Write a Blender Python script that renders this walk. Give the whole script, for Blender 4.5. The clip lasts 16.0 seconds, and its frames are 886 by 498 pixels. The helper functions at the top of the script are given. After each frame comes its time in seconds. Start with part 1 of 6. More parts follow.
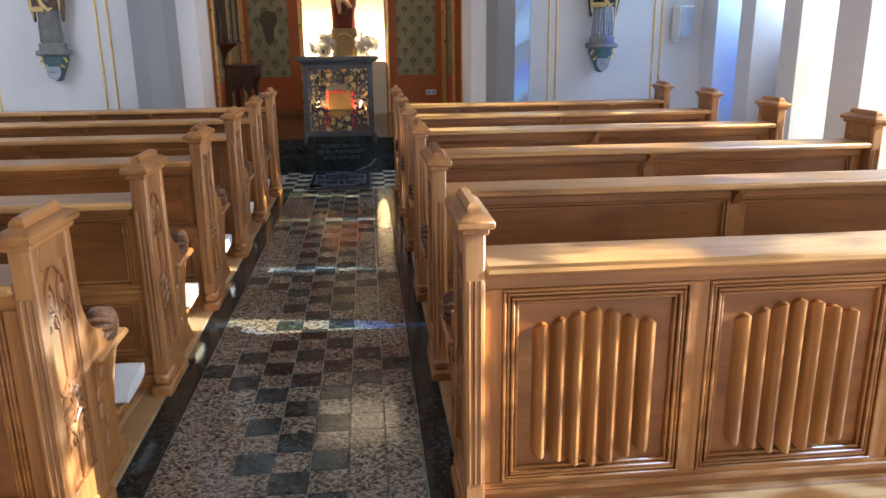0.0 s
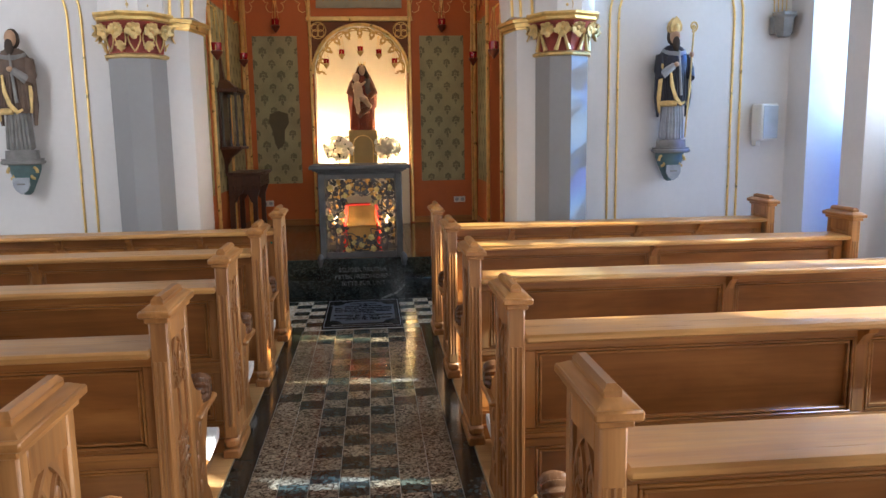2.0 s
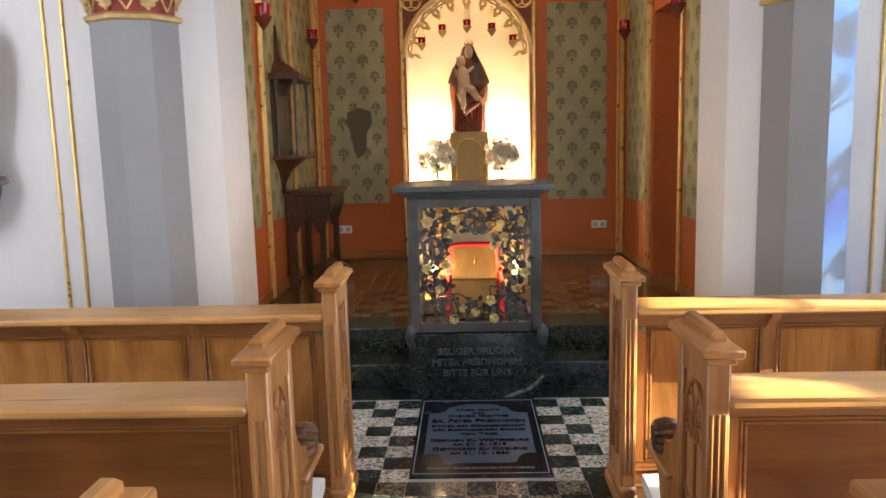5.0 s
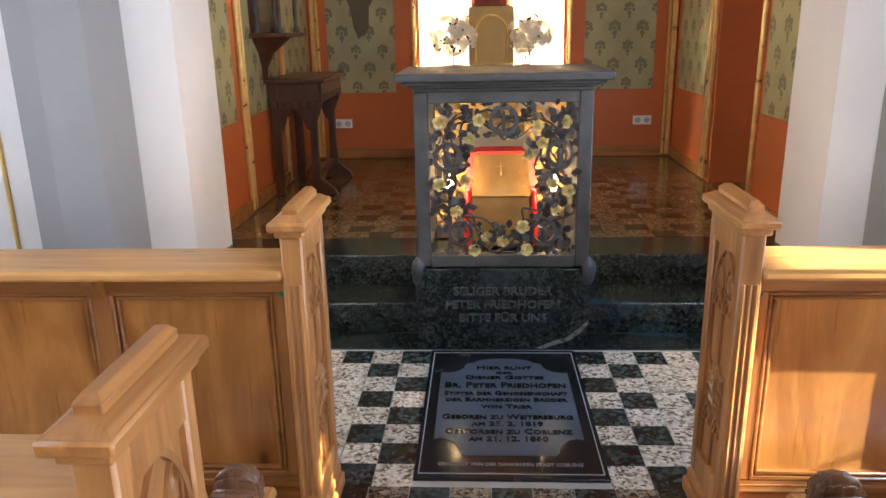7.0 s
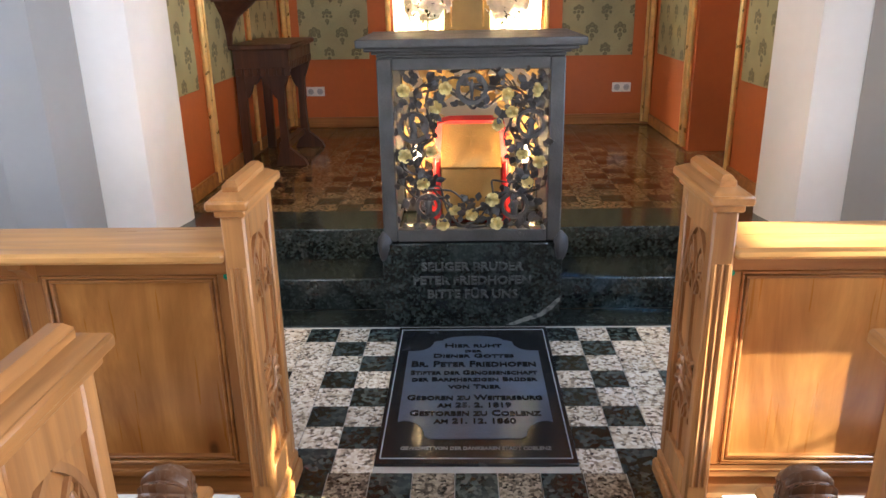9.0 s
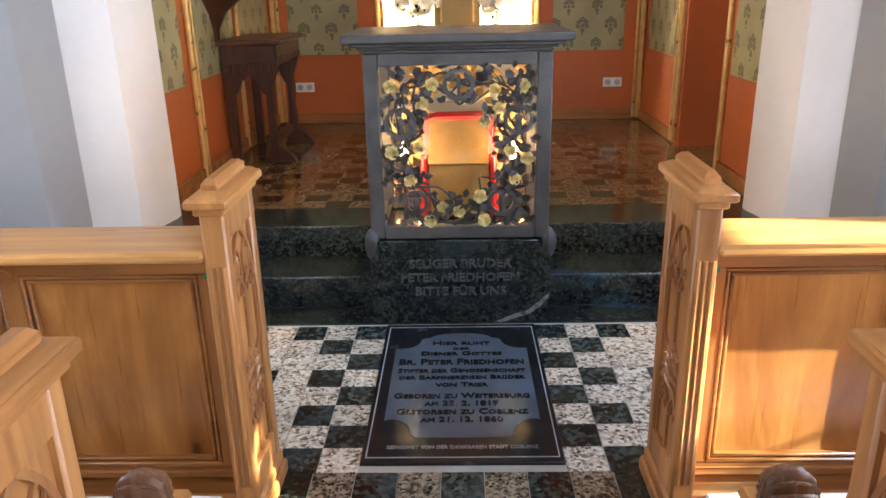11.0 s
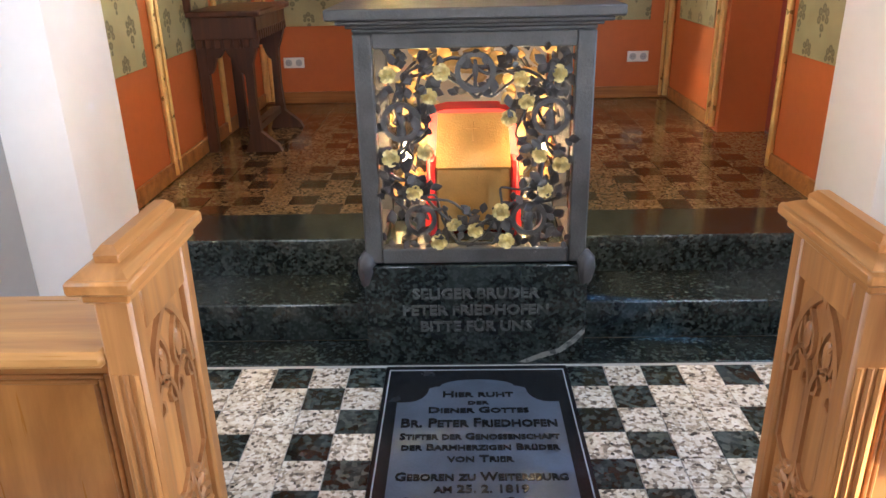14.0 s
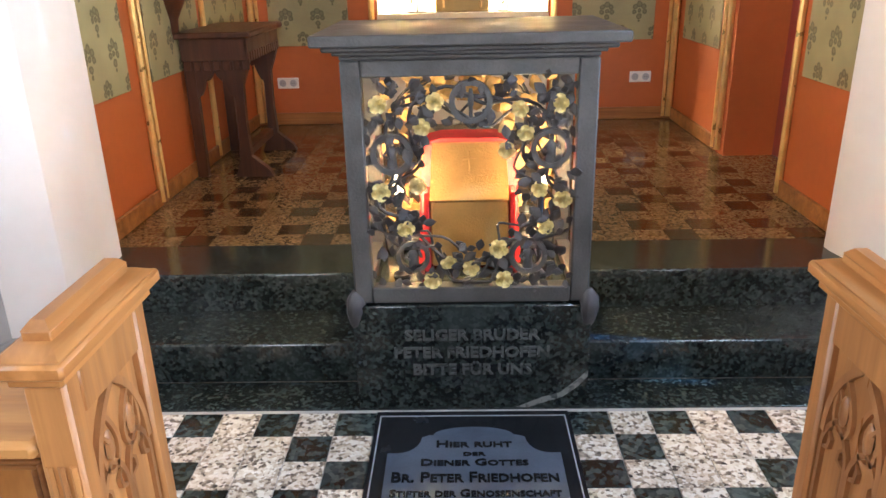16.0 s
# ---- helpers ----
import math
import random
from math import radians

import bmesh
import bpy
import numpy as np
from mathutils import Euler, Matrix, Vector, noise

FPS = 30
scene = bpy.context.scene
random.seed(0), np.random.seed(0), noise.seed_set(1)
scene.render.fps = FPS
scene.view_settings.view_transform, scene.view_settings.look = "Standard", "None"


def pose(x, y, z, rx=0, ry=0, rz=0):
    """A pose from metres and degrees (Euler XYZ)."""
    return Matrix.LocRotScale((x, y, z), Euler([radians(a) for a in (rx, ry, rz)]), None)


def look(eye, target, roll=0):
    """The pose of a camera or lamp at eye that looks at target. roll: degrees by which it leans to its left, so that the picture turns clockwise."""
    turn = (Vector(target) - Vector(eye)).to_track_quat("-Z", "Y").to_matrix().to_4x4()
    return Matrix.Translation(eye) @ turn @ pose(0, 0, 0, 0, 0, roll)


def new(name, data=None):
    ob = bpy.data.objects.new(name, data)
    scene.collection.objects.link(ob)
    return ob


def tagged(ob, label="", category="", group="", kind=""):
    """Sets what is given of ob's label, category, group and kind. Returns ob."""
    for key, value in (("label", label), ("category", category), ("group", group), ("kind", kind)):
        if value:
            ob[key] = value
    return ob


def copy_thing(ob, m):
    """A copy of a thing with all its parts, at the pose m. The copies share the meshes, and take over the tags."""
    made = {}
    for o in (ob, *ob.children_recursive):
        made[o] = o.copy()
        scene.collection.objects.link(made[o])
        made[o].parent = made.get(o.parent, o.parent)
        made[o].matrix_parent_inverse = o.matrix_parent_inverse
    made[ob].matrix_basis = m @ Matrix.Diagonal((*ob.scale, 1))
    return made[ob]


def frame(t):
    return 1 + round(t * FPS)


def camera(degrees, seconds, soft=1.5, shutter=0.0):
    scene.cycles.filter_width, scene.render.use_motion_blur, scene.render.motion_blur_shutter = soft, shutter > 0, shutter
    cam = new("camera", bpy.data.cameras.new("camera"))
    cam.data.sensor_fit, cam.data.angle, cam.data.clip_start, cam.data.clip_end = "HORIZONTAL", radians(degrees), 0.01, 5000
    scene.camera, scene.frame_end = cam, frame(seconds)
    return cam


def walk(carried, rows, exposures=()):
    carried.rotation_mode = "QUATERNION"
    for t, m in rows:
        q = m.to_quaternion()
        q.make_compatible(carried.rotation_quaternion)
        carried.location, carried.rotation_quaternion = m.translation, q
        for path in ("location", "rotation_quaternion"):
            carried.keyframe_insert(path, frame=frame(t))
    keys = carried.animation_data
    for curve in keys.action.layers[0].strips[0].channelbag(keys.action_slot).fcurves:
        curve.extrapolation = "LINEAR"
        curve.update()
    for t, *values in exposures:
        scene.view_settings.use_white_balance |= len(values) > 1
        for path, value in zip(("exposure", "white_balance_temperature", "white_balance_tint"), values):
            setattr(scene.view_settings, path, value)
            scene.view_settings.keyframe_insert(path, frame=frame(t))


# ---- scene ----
cam = camera(61.3, 16.0)
PATH = [
    (0, (0.316, -0.018, 1.448), (0.502, 1.898, 0.905), -0.7),
    (0.5, (0.34, 0.238, 1.486), (0.586, 2.181, 1.079), -0.7),
    (1, (0.301, 0.614, 1.49), (0.558, 2.573, 1.182), -0.6),
    (1.5, (0.223, 1.044, 1.509), (0.463, 3.006, 1.203), -0.7),
    (2, (0.12, 1.564, 1.522), (0.301, 3.533, 1.221), -0.9),
    (2.5, (0.049, 2.064, 1.539), (0.183, 4.046, 1.307), -0.9),
    (3, (0.025, 2.587, 1.552), (0.137, 4.574, 1.352), -0.8),
    (3.5, (-0.011, 3.067, 1.522), (0.065, 5.055, 1.31), -0.9),
    (4, (-0.04, 3.503, 1.5), (-0.014, 5.489, 1.261), -1.0),
    (4.2, (-0.052, 3.657, 1.522), (-0.05, 5.643, 1.284), -1.2),
    (6.3, (-0.013, 5.007, 1.45), (-0.114, 6.952, 0.995), -1.3),
    (6.5, (-0.04, 5.096, 1.445), (-0.14, 7.035, 0.961), -1.3),
    (7, (-0.098, 5.282, 1.45), (-0.199, 7.196, 0.88), -1.1),
    (7.5, (-0.076, 5.35, 1.448), (-0.161, 7.247, 0.821), -1.1),
    (8, (-0.042, 5.379, 1.441), (-0.12, 7.27, 0.794), -1.2),
    (8.5, (-0.032, 5.394, 1.438), (-0.102, 7.287, 0.795), -1.1),
    (9, (-0.027, 5.411, 1.438), (-0.088, 7.301, 0.786), -1.1),
    (11.5, (0.004, 5.436, 1.438), (-0.042, 7.321, 0.772), -1.2),
    (12, (0.0, 5.48, 1.428), (-0.048, 7.362, 0.752), -1.2),
    (12.5, (-0.054, 5.659, 1.416), (-0.099, 7.531, 0.715), -1.2),
    (13, (-0.098, 5.81, 1.43), (-0.144, 7.678, 0.717), -1.1),
    (13.5, (-0.09, 5.942, 1.408), (-0.135, 7.795, 0.658), -1.1),
    (14, (-0.05, 6.097, 1.426), (-0.098, 7.952, 0.681), -1.3),
    (14.5, (-0.031, 6.21, 1.411), (-0.078, 8.05, 0.628), -1.3),
    (15, (-0.055, 6.267, 1.406), (-0.096, 8.076, 0.554), -1.1),
    (15.5, (-0.053, 6.26, 1.438), (-0.097, 8.102, 0.66), -1.1),
    (16, (-0.031, 6.273, 1.443), (-0.08, 8.141, 0.733), -1.3),
]
EXPOSURES = [(0.0, 1.92, 5100, 9), (0.5, 1.87, 4800, 7), (1.0, 1.97, 5200, 8), (2.0, 2.07, 5600, 9), (3.0, 2.12, 5900, 10), (4.2, 2.35, 5700, 9), (6.5, 2.72, 5400, 9),
             (9.0, 2.96, 5300, 9), (12.0, 3.06, 5300, 9), (16.0, 3.34, 5350, 10)]
walk(cam, [(t, look(eye, target, roll)) for t, eye, target, roll in PATH], EXPOSURES)

# ---- light ----
SUN_WAY = Vector((-1.0, 0.16, -0.46)).normalized()
world = bpy.data.worlds.new("sky")
scene.world = world
world.use_nodes = True
_wn = world.node_tree.nodes
_sky = _wn.new("ShaderNodeTexSky")
_sky.sky_type, _sky.sun_disc = "NISHITA", False
_sky.sun_elevation = math.asin(-SUN_WAY.z)
_sky.sun_rotation = math.atan2(-SUN_WAY.x, -SUN_WAY.y)
world.node_tree.links.new(_sky.outputs[0], _wn["Background"].inputs[0])
_wn["Background"].inputs[1].default_value = 0.06


def lamp(name, kind, where, aim, power, color, size=0.1, size_y=None, spot=None):
    data = bpy.data.lights.new(name, kind)
    data.energy, data.color = power, color
    if kind == "AREA":
        data.shape, data.size, data.size_y = "RECTANGLE", size, size_y or size
    elif kind == "SUN":
        data.angle = size
    else:
        data.shadow_soft_size = size
    ob = new(name, data)
    ob.matrix_world = look(where, aim)
    return ob


SUN_POWER, DAY = 5.0, 11.3
lamp("sun", "SUN", Vector((0, 0, 8)), Vector((0, 0, 8)) + SUN_WAY, SUN_POWER, (1.0, 0.93, 0.82), radians(0.5))

# lancet windows of the side wall: groups of three
WALL_X, NAVE_Y, NICHE_Y, BACK_Y = 4.3, 8.88, 12.0, -3.2
LANCETS = []
for g in range(4):
    for i in range(3):
        top, wide, drop = 8.50 - 2.70 * g - 0.86 * i, 0.55, 0.0
        # Unseen rear lancets, widened and shifted to let sun onto the rear pew
        if len(LANCETS) > 6:
            wide, drop = 0.78, 0.45
        LANCETS.append((top - drop - wide, top - drop))
SILL, HEAD = 0.12, 4.3
for k, (y0, y1) in enumerate(LANCETS[:9]):
    tint = (0.55, 0.78, 1.0) if k == 0 else (0.82, 0.91, 1.0) if k == 1 else (1.0, 0.95, 0.88)
    lamp("window_light", "AREA", (WALL_X + 0.44, (y0 + y1) / 2, 2.25), (0, (y0 + y1) / 2, 2.05), DAY * (0.95, 0.95, 0.7, 0.9)[k] if k < 4 else DAY * 1.25, tint, 0.36, 3.7)
# Added fill on the left: windows assumed there, none built in that wall
for y, ahead, power in ((6.2, 8.4, 21.0), (0.6, 0.6, 8.4)):
    lamp("window_light", "AREA", (-WALL_X + 0.06, y, 2.6), (-1.2, ahead, 2.0), power, (1.0, 0.96, 0.92), 1.8, 3.4)
# Unseen fill from behind the camera, added to brighten the pew backs
lamp("rear_fill", "AREA", (1.9, BACK_Y + 0.1, 1.9), (0.9, 6, 0.8), 42, (1.0, 0.95, 0.88), 3.2, 1.7)
WARM = (1.0, 0.72, 0.38)
for s in (-1, 1):
    lamp("niche_glow", "POINT", (s * 0.40, 12.13, 1.34), (0, 12, 3), 19.5, WARM, 0.05)
    lamp("shrine_glow", "POINT", (s * 0.235, 8.80, 0.74), (0, 8, 0), 1.8, (1.0, 0.62, 0.24), 0.02)
# Unseen overhead fill, added to warm the niche walls and floor
lamp("niche_glow", "AREA", (0, 10.6, 4.3), (0, 10.7, 0), 3.8, (1.0, 0.66, 0.32), 1.2, 1.2)

# ---- materials ----


def mat(name, rough=0.5, metal=0.0, spec=0.5):
    m = bpy.data.materials.new(name)
    m.use_nodes = True
    b = m.node_tree.nodes["Principled BSDF"]
    b.inputs["Roughness"].default_value = rough
    b.inputs["Metallic"].default_value = metal
    b.inputs["Specular IOR Level"].default_value = spec
    return m, m.node_tree.nodes, m.node_tree.links, b


def node(ns, kind, **values):
    n = ns.new("ShaderNode" + kind)
    for k, v in values.items():
        n.inputs[k.replace("_", " ")].default_value = v
    return n


def ramp(ns, ls, fac, stops):
    r = ns.new("ShaderNodeValToRGB")
    els = r.color_ramp.elements
    while len(els) < len(stops):
        els.new(0.5)
    for e, (p, c) in zip(els, stops):
        e.position, e.color = p, (*c, 1)
    ls.new(fac, r.inputs[0])
    return r.outputs[0]


def blend(ns, ls, fac, a, b, mode="MIX"):
    n = ns.new("ShaderNodeMix")
    n.data_type, n.blend_type = "RGBA", mode
    for sock, v in ((0, fac), (6, a), (7, b)):
        if hasattr(v, "is_output"):
            ls.new(v, n.inputs[sock])
        elif sock == 0:
            n.inputs[0].default_value = v
        else:
            n.inputs[sock].default_value = (*v, 1)
    return n.outputs[2]


def coords(ns, ls, scale=(1, 1, 1), shuffle=True):
    tc = ns.new("ShaderNodeTexCoord")
    mp = ns.new("ShaderNodeMapping")
    mp.inputs["Scale"].default_value = scale
    ls.new(tc.outputs["Object"], mp.inputs[0])
    if shuffle:
        info = ns.new("ShaderNodeObjectInfo")
        mul = ns.new("ShaderNodeMath")
        mul.operation = "MULTIPLY"
        mul.inputs[1].default_value = 37.0
        ls.new(info.outputs["Random"], mul.inputs[0])
        ls.new(mul.outputs[0], mp.inputs["Location"])
    return mp.outputs[0]


def bump(ns, ls, b, height, strength=0.2, distance=0.01):
    n = node(ns, "Bump", Strength=strength, Distance=distance)
    ls.new(height, n.inputs["Height"])
    ls.new(n.outputs[0], b.inputs["Normal"])


def wood(name, axis, dark, light, rough=0.42, wide=16.0, twist=0.6, fine_mix=0.6, knots=0.0):
    m, ns, ls, b = mat(name, rough)
    long = 0.9
    sc = [wide] * 3
    sc[axis] = long
    v = coords(ns, ls, sc)
    n1 = node(ns, "TexNoise", Scale=1.0, Detail=6.0, Roughness=0.6, Distortion=twist)
    ls.new(v, n1.inputs[0])
    sc2 = [70.0] * 3
    sc2[axis] = 2.5
    n2 = node(ns, "TexNoise", Scale=1.0, Detail=3.0)
    ls.new(coords(ns, ls, sc2), n2.inputs[0])
    n3 = node(ns, "TexNoise", Scale=2.3, Detail=3.0)
    ls.new(coords(ns, ls), n3.inputs[0])
    mid = tuple((p + q) / 2 for p, q in zip(dark, light))
    c = ramp(ns, ls, n1.outputs[0], [(0.25, dark), (0.5, mid), (0.72, light)])
    fine = ramp(ns, ls, n2.outputs[0], [(0.3, (0.72, 0.68, 0.62)), (0.6, (1, 1, 1))])
    c = blend(ns, ls, fine_mix, c, fine, "MULTIPLY")
    worn = ramp(ns, ls, n3.outputs[0], [(0.3, (0.66, 0.61, 0.56)), (0.52, (0.95, 0.93, 0.90)), (0.7, (1.16, 1.14, 1.08))])
    c = blend(ns, ls, 0.8, c, worn, "MULTIPLY")
    if knots:
        sc3 = [knots] * 3
        sc3[axis] = knots * 0.55
        vor = node(ns, "TexVoronoi", Scale=1.0, Randomness=1.0)
        ls.new(coords(ns, ls, sc3), vor.inputs["Vector"])
        core = ramp(ns, ls, vor.outputs["Distance"], [(0.02, (0.22, 0.14, 0.09)), (0.05, (0.62, 0.52, 0.44)), (0.16, (0.86, 0.82, 0.78)), (0.30, (1, 1, 1))])
        c = blend(ns, ls, 1.0, c, core, "MULTIPLY")
    ls.new(c, b.inputs["Base Color"])
    r = ramp(ns, ls, n2.outputs[0], [(0.2, (rough - 0.08,) * 3), (0.8, (rough + 0.14,) * 3)])
    ls.new(r, b.inputs["Roughness"])
    bump(ns, ls, b, n2.outputs[0], 0.12, 0.004)
    return m


def speckle(name, stops, scale, rough, blotch=None, rough_var=0.06, tint=0.12):
    """Polished stone: cells of grain in the given colours, over soft clouds."""
    m, ns, ls, b = mat(name, rough)
    v = coords(ns, ls)
    vor = node(ns, "TexVoronoi", Scale=scale, Randomness=1.0)
    ls.new(v, vor.inputs["Vector"])
    sep = ns.new("ShaderNodeSeparateColor")
    ls.new(vor.outputs["Color"], sep.inputs[0])
    n = node(ns, "TexNoise", Scale=scale * 0.35, Detail=5.0, Roughness=0.65)
    ls.new(v, n.inputs[0])
    add = ns.new("ShaderNodeMath")
    add.operation = "MULTIPLY_ADD"
    add.inputs[1].default_value = 0.45
    half = ns.new("ShaderNodeMath")
    half.operation = "MULTIPLY"
    half.inputs[1].default_value = 0.55
    ls.new(n.outputs[0], half.inputs[0])
    ls.new(sep.outputs[0], add.inputs[0])
    ls.new(half.outputs[0], add.inputs[2])
    c = ramp(ns, ls, add.outputs[0], stops)
    info = ns.new("ShaderNodeObjectInfo")
    var = ramp(ns, ls, info.outputs["Random"], [(0, (1 - tint,) * 3), (1, (1 + tint * 0.5, 1 + tint * 0.4, 1 + tint * 0.3))])
    c = blend(ns, ls, 1.0, c, var, "MULTIPLY")
    if blotch:
        big = node(ns, "TexNoise", Scale=3.5, Detail=6.0, Distortion=1.2)
        ls.new(v, big.inputs[0])
        c = blend(ns, ls, ramp(ns, ls, big.outputs[0], [(0.5, (0, 0, 0)), (0.72, (0.6, 0.6, 0.6))]), c, blotch)
    ls.new(c, b.inputs["Base Color"])
    ls.new(ramp(ns, ls, n.outputs[0], [(0.3, (max(rough - rough_var, 0.03),) * 3), (0.7, (rough + rough_var,) * 3)]), b.inputs["Roughness"])
    bump(ns, ls, b, n.outputs[0], 0.04, 0.002)
    return m


def plain(name, color, rough=0.6, metal=0.0, var=0.12, scale=6.0, relief=0.1, depth=0.004, spec=0.5):
    m, ns, ls, b = mat(name, rough, metal, spec)
    v = coords(ns, ls)
    n = node(ns, "TexNoise", Scale=scale, Detail=5.0)
    ls.new(v, n.inputs[0])
    f = node(ns, "TexNoise", Scale=scale * 14, Detail=3.0)
    ls.new(v, f.inputs[0])
    lo, hi = tuple(c * (1 - var) for c in color), tuple(min(c * (1 + var), 1) for c in color)
    c = ramp(ns, ls, n.outputs[0], [(0.3, lo), (0.7, hi)])
    c = blend(ns, ls, 0.5, c, ramp(ns, ls, f.outputs[0], [(0.3, (1 - var,) * 3), (0.7, (1, 1, 1))]), "MULTIPLY")
    ls.new(c, b.inputs["Base Color"])
    ls.new(ramp(ns, ls, n.outputs[0], [(0.3, (max(rough - 0.08, 0.02),) * 3), (0.7, (min(rough + 0.08, 1),) * 3)]), b.inputs["Roughness"])
    bump(ns, ls, b, f.outputs[0], relief, depth)
    return m


def glowing(name, color, strength):
    m, ns, ls, b = mat(name, 0.4)
    b.inputs["Base Color"].default_value = (*color, 1)
    b.inputs["Emission Color"].default_value = (*color, 1)
    b.inputs["Emission Strength"].default_value = strength
    return m


def paper(name, ground, ink, px=0.235, pz=0.31):
    """Wallpaper with palmettes in offset rows, drawn along the wall (u) and up (z)."""
    m, ns, ls, b = mat(name, 0.62)
    tc = ns.new("ShaderNodeTexCoord")
    sep = ns.new("ShaderNodeSeparateXYZ")
    ls.new(tc.outputs["Object"], sep.inputs[0])

    def mth(op, a, bb=None, c=None):
        n = ns.new("ShaderNodeMath")
        n.operation = op
        for i, v in enumerate((a, bb, c)):
            if v is None:
                continue
            if hasattr(v, "is_output"):
                ls.new(v, n.inputs[i])
            else:
                n.inputs[i].default_value = v
        return n.outputs[0]
    u = mth("ADD", sep.outputs[0], sep.outputs[1])
    out = None
    wob = node(ns, "TexNoise", Scale=30.0, Detail=2.0)
    ls.new(tc.outputs["Object"], wob.inputs[0])
    jit = mth("MULTIPLY", mth("SUBTRACT", wob.outputs[0], 0.5), 0.02)
    for du, dz, blobs in ((0.0, 0.0, ((0, .062, .022), (-.030, .046, .020), (.030, .046, .020), (-.036, .012, .018), (.036, .012, .018), (0, .018, .016), (0, -.022, .020), (0, -.055, .010))),
                          (0.5, 0.5, ((0, .055, .019), (-.026, .042, .017), (.026, .042, .017), (-.031, .012, .015), (.031, .012, .015), (0, .016, .014), (0, -.020, .017), (0, -.048, .009)))):
        fu = mth("MULTIPLY", mth("SUBTRACT", mth("FRACT", mth("ADD", mth("DIVIDE", u, px), du + 20)), 0.5), px)
        fz = mth("MULTIPLY", mth("SUBTRACT", mth("FRACT", mth("ADD", mth("DIVIDE", sep.outputs[2], pz), dz + 20)), 0.5), pz)
        for bx, bz, br in blobs:
            ex, ez = mth("SUBTRACT", fu, bx), mth("SUBTRACT", fz, bz)
            d = mth("SQRT", mth("ADD", mth("MULTIPLY", ex, ex), mth("MULTIPLY", ez, ez)))
            d = mth("ADD", mth("SUBTRACT", d, br), jit)
            out = d if out is None else mth("MINIMUM", out, d)
    line = mth("ABSOLUTE", mth("ADD", out, 0.006))
    mask = ramp(ns, ls, mth("ADD", mth("MULTIPLY", out, 60.0), 0.5), [(0.4, (1, 1, 1)), (0.62, (0, 0, 0))])
    core = ramp(ns, ls, mth("MULTIPLY", line, 160.0), [(0.3, (1, 1, 1)), (0.7, (0, 0, 0))])
    n = node(ns, "TexNoise", Scale=3.0, Detail=6.0)
    ls.new(tc.outputs["Object"], n.inputs[0])
    base = ramp(ns, ls, n.outputs[0], [(0.3, tuple(c * 0.78 for c in ground)), (0.7, tuple(c * 1.12 for c in ground))])
    weave = ns.new("ShaderNodeTexWave")
    weave.inputs["Scale"].default_value = 130
    ls.new(tc.outputs["Object"], weave.inputs[0])
    base = blend(ns, ls, 0.18, base, weave.outputs[0], "MULTIPLY")
    c = blend(ns, ls, mth("MULTIPLY", mask, 0.55), base, ink)
    c = blend(ns, ls, mth("MULTIPLY", core, 0.45), c, tuple(i * 0.6 for i in ink))
    ls.new(c, b.inputs["Base Color"])
    bump(ns, ls, b, weave.outputs[0], 0.05, 0.002)
    return m


def stained(name, stops, low=0.42, high=0.52, fine=4.0):
    """Stained glass: blurred fields of blue, white, gold and rose that colour the sun. Dark blotches put the leafy
    dapple of trees outside into the glass.
    """
    m, ns, ls, b = mat(name, 0.2)
    v = coords(ns, ls, (1, 1, 1))
    n = node(ns, "TexNoise", Scale=1.5, Detail=1.5, Distortion=0.8)
    ls.new(v, n.inputs[0])
    k = node(ns, "TexNoise", Scale=fine, Detail=2.0, Distortion=0.6)
    ls.new(v, k.inputs[0])
    c = ramp(ns, ls, n.outputs[0], stops)
    dim = ramp(ns, ls, k.outputs[0], [(low, (0.03, 0.03, 0.03)), (high, (1, 1, 1))])
    c = blend(ns, ls, 1.0, c, dim, "MULTIPLY")
    tr = ns.new("ShaderNodeBsdfTransparent")
    ls.new(c, tr.inputs[0])
    ls.new(tr.outputs[0], ns["Material Output"].inputs[0])
    return m


OAK_D, OAK_L = (0.21, 0.075, 0.014), (0.52, 0.235, 0.060)
oak_x = wood("oak_along", 0, OAK_D, OAK_L)
oak_z = wood("oak_upright", 2, OAK_D, OAK_L)
oak_y = wood("oak_across", 1, OAK_D, OAK_L)
ledge_wood = wood("ledge_wood", 0, (0.42, 0.20, 0.058), (0.70, 0.40, 0.14), 0.32, 9.0, 1.2, 0.55, 1.9)
post_wood = wood("post_wood", 2, (0.28, 0.115, 0.034), (0.58, 0.29, 0.095), 0.36)
cap_wood = wood("cap_wood", 1, (0.30, 0.125, 0.032), (0.58, 0.28, 0.085), 0.34)
panel_wood = wood("panel_wood", 2, (0.31, 0.115, 0.022), (0.66, 0.32, 0.085), 0.30, 4.0, 2.2, 0.30, 2.6)
back_panel_wood = wood("back_panel_wood", 0, (0.19, 0.066, 0.014), (0.36, 0.148, 0.038), 0.33, 7.0, 1.4, 0.45, 1.6)
glossy_carving = wood("varnished_carving", 2, (0.10, 0.045, 0.022), (0.24, 0.12, 0.06), 0.22)
carved = wood("carved_wood", 2, (0.235, 0.098, 0.034), (0.46, 0.225, 0.082), 0.33)
drilled = plain("drilled_shadow", (0.045, 0.020, 0.010), 0.8)
deck_wood = wood("deck_wood", 0, (0.50, 0.30, 0.12), (0.72, 0.48, 0.22), 0.4)
walnut = wood("dark_wood", 2, (0.045, 0.016, 0.008), (0.12, 0.045, 0.02), 0.4)
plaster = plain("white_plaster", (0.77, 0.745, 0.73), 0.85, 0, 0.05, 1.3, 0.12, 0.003)
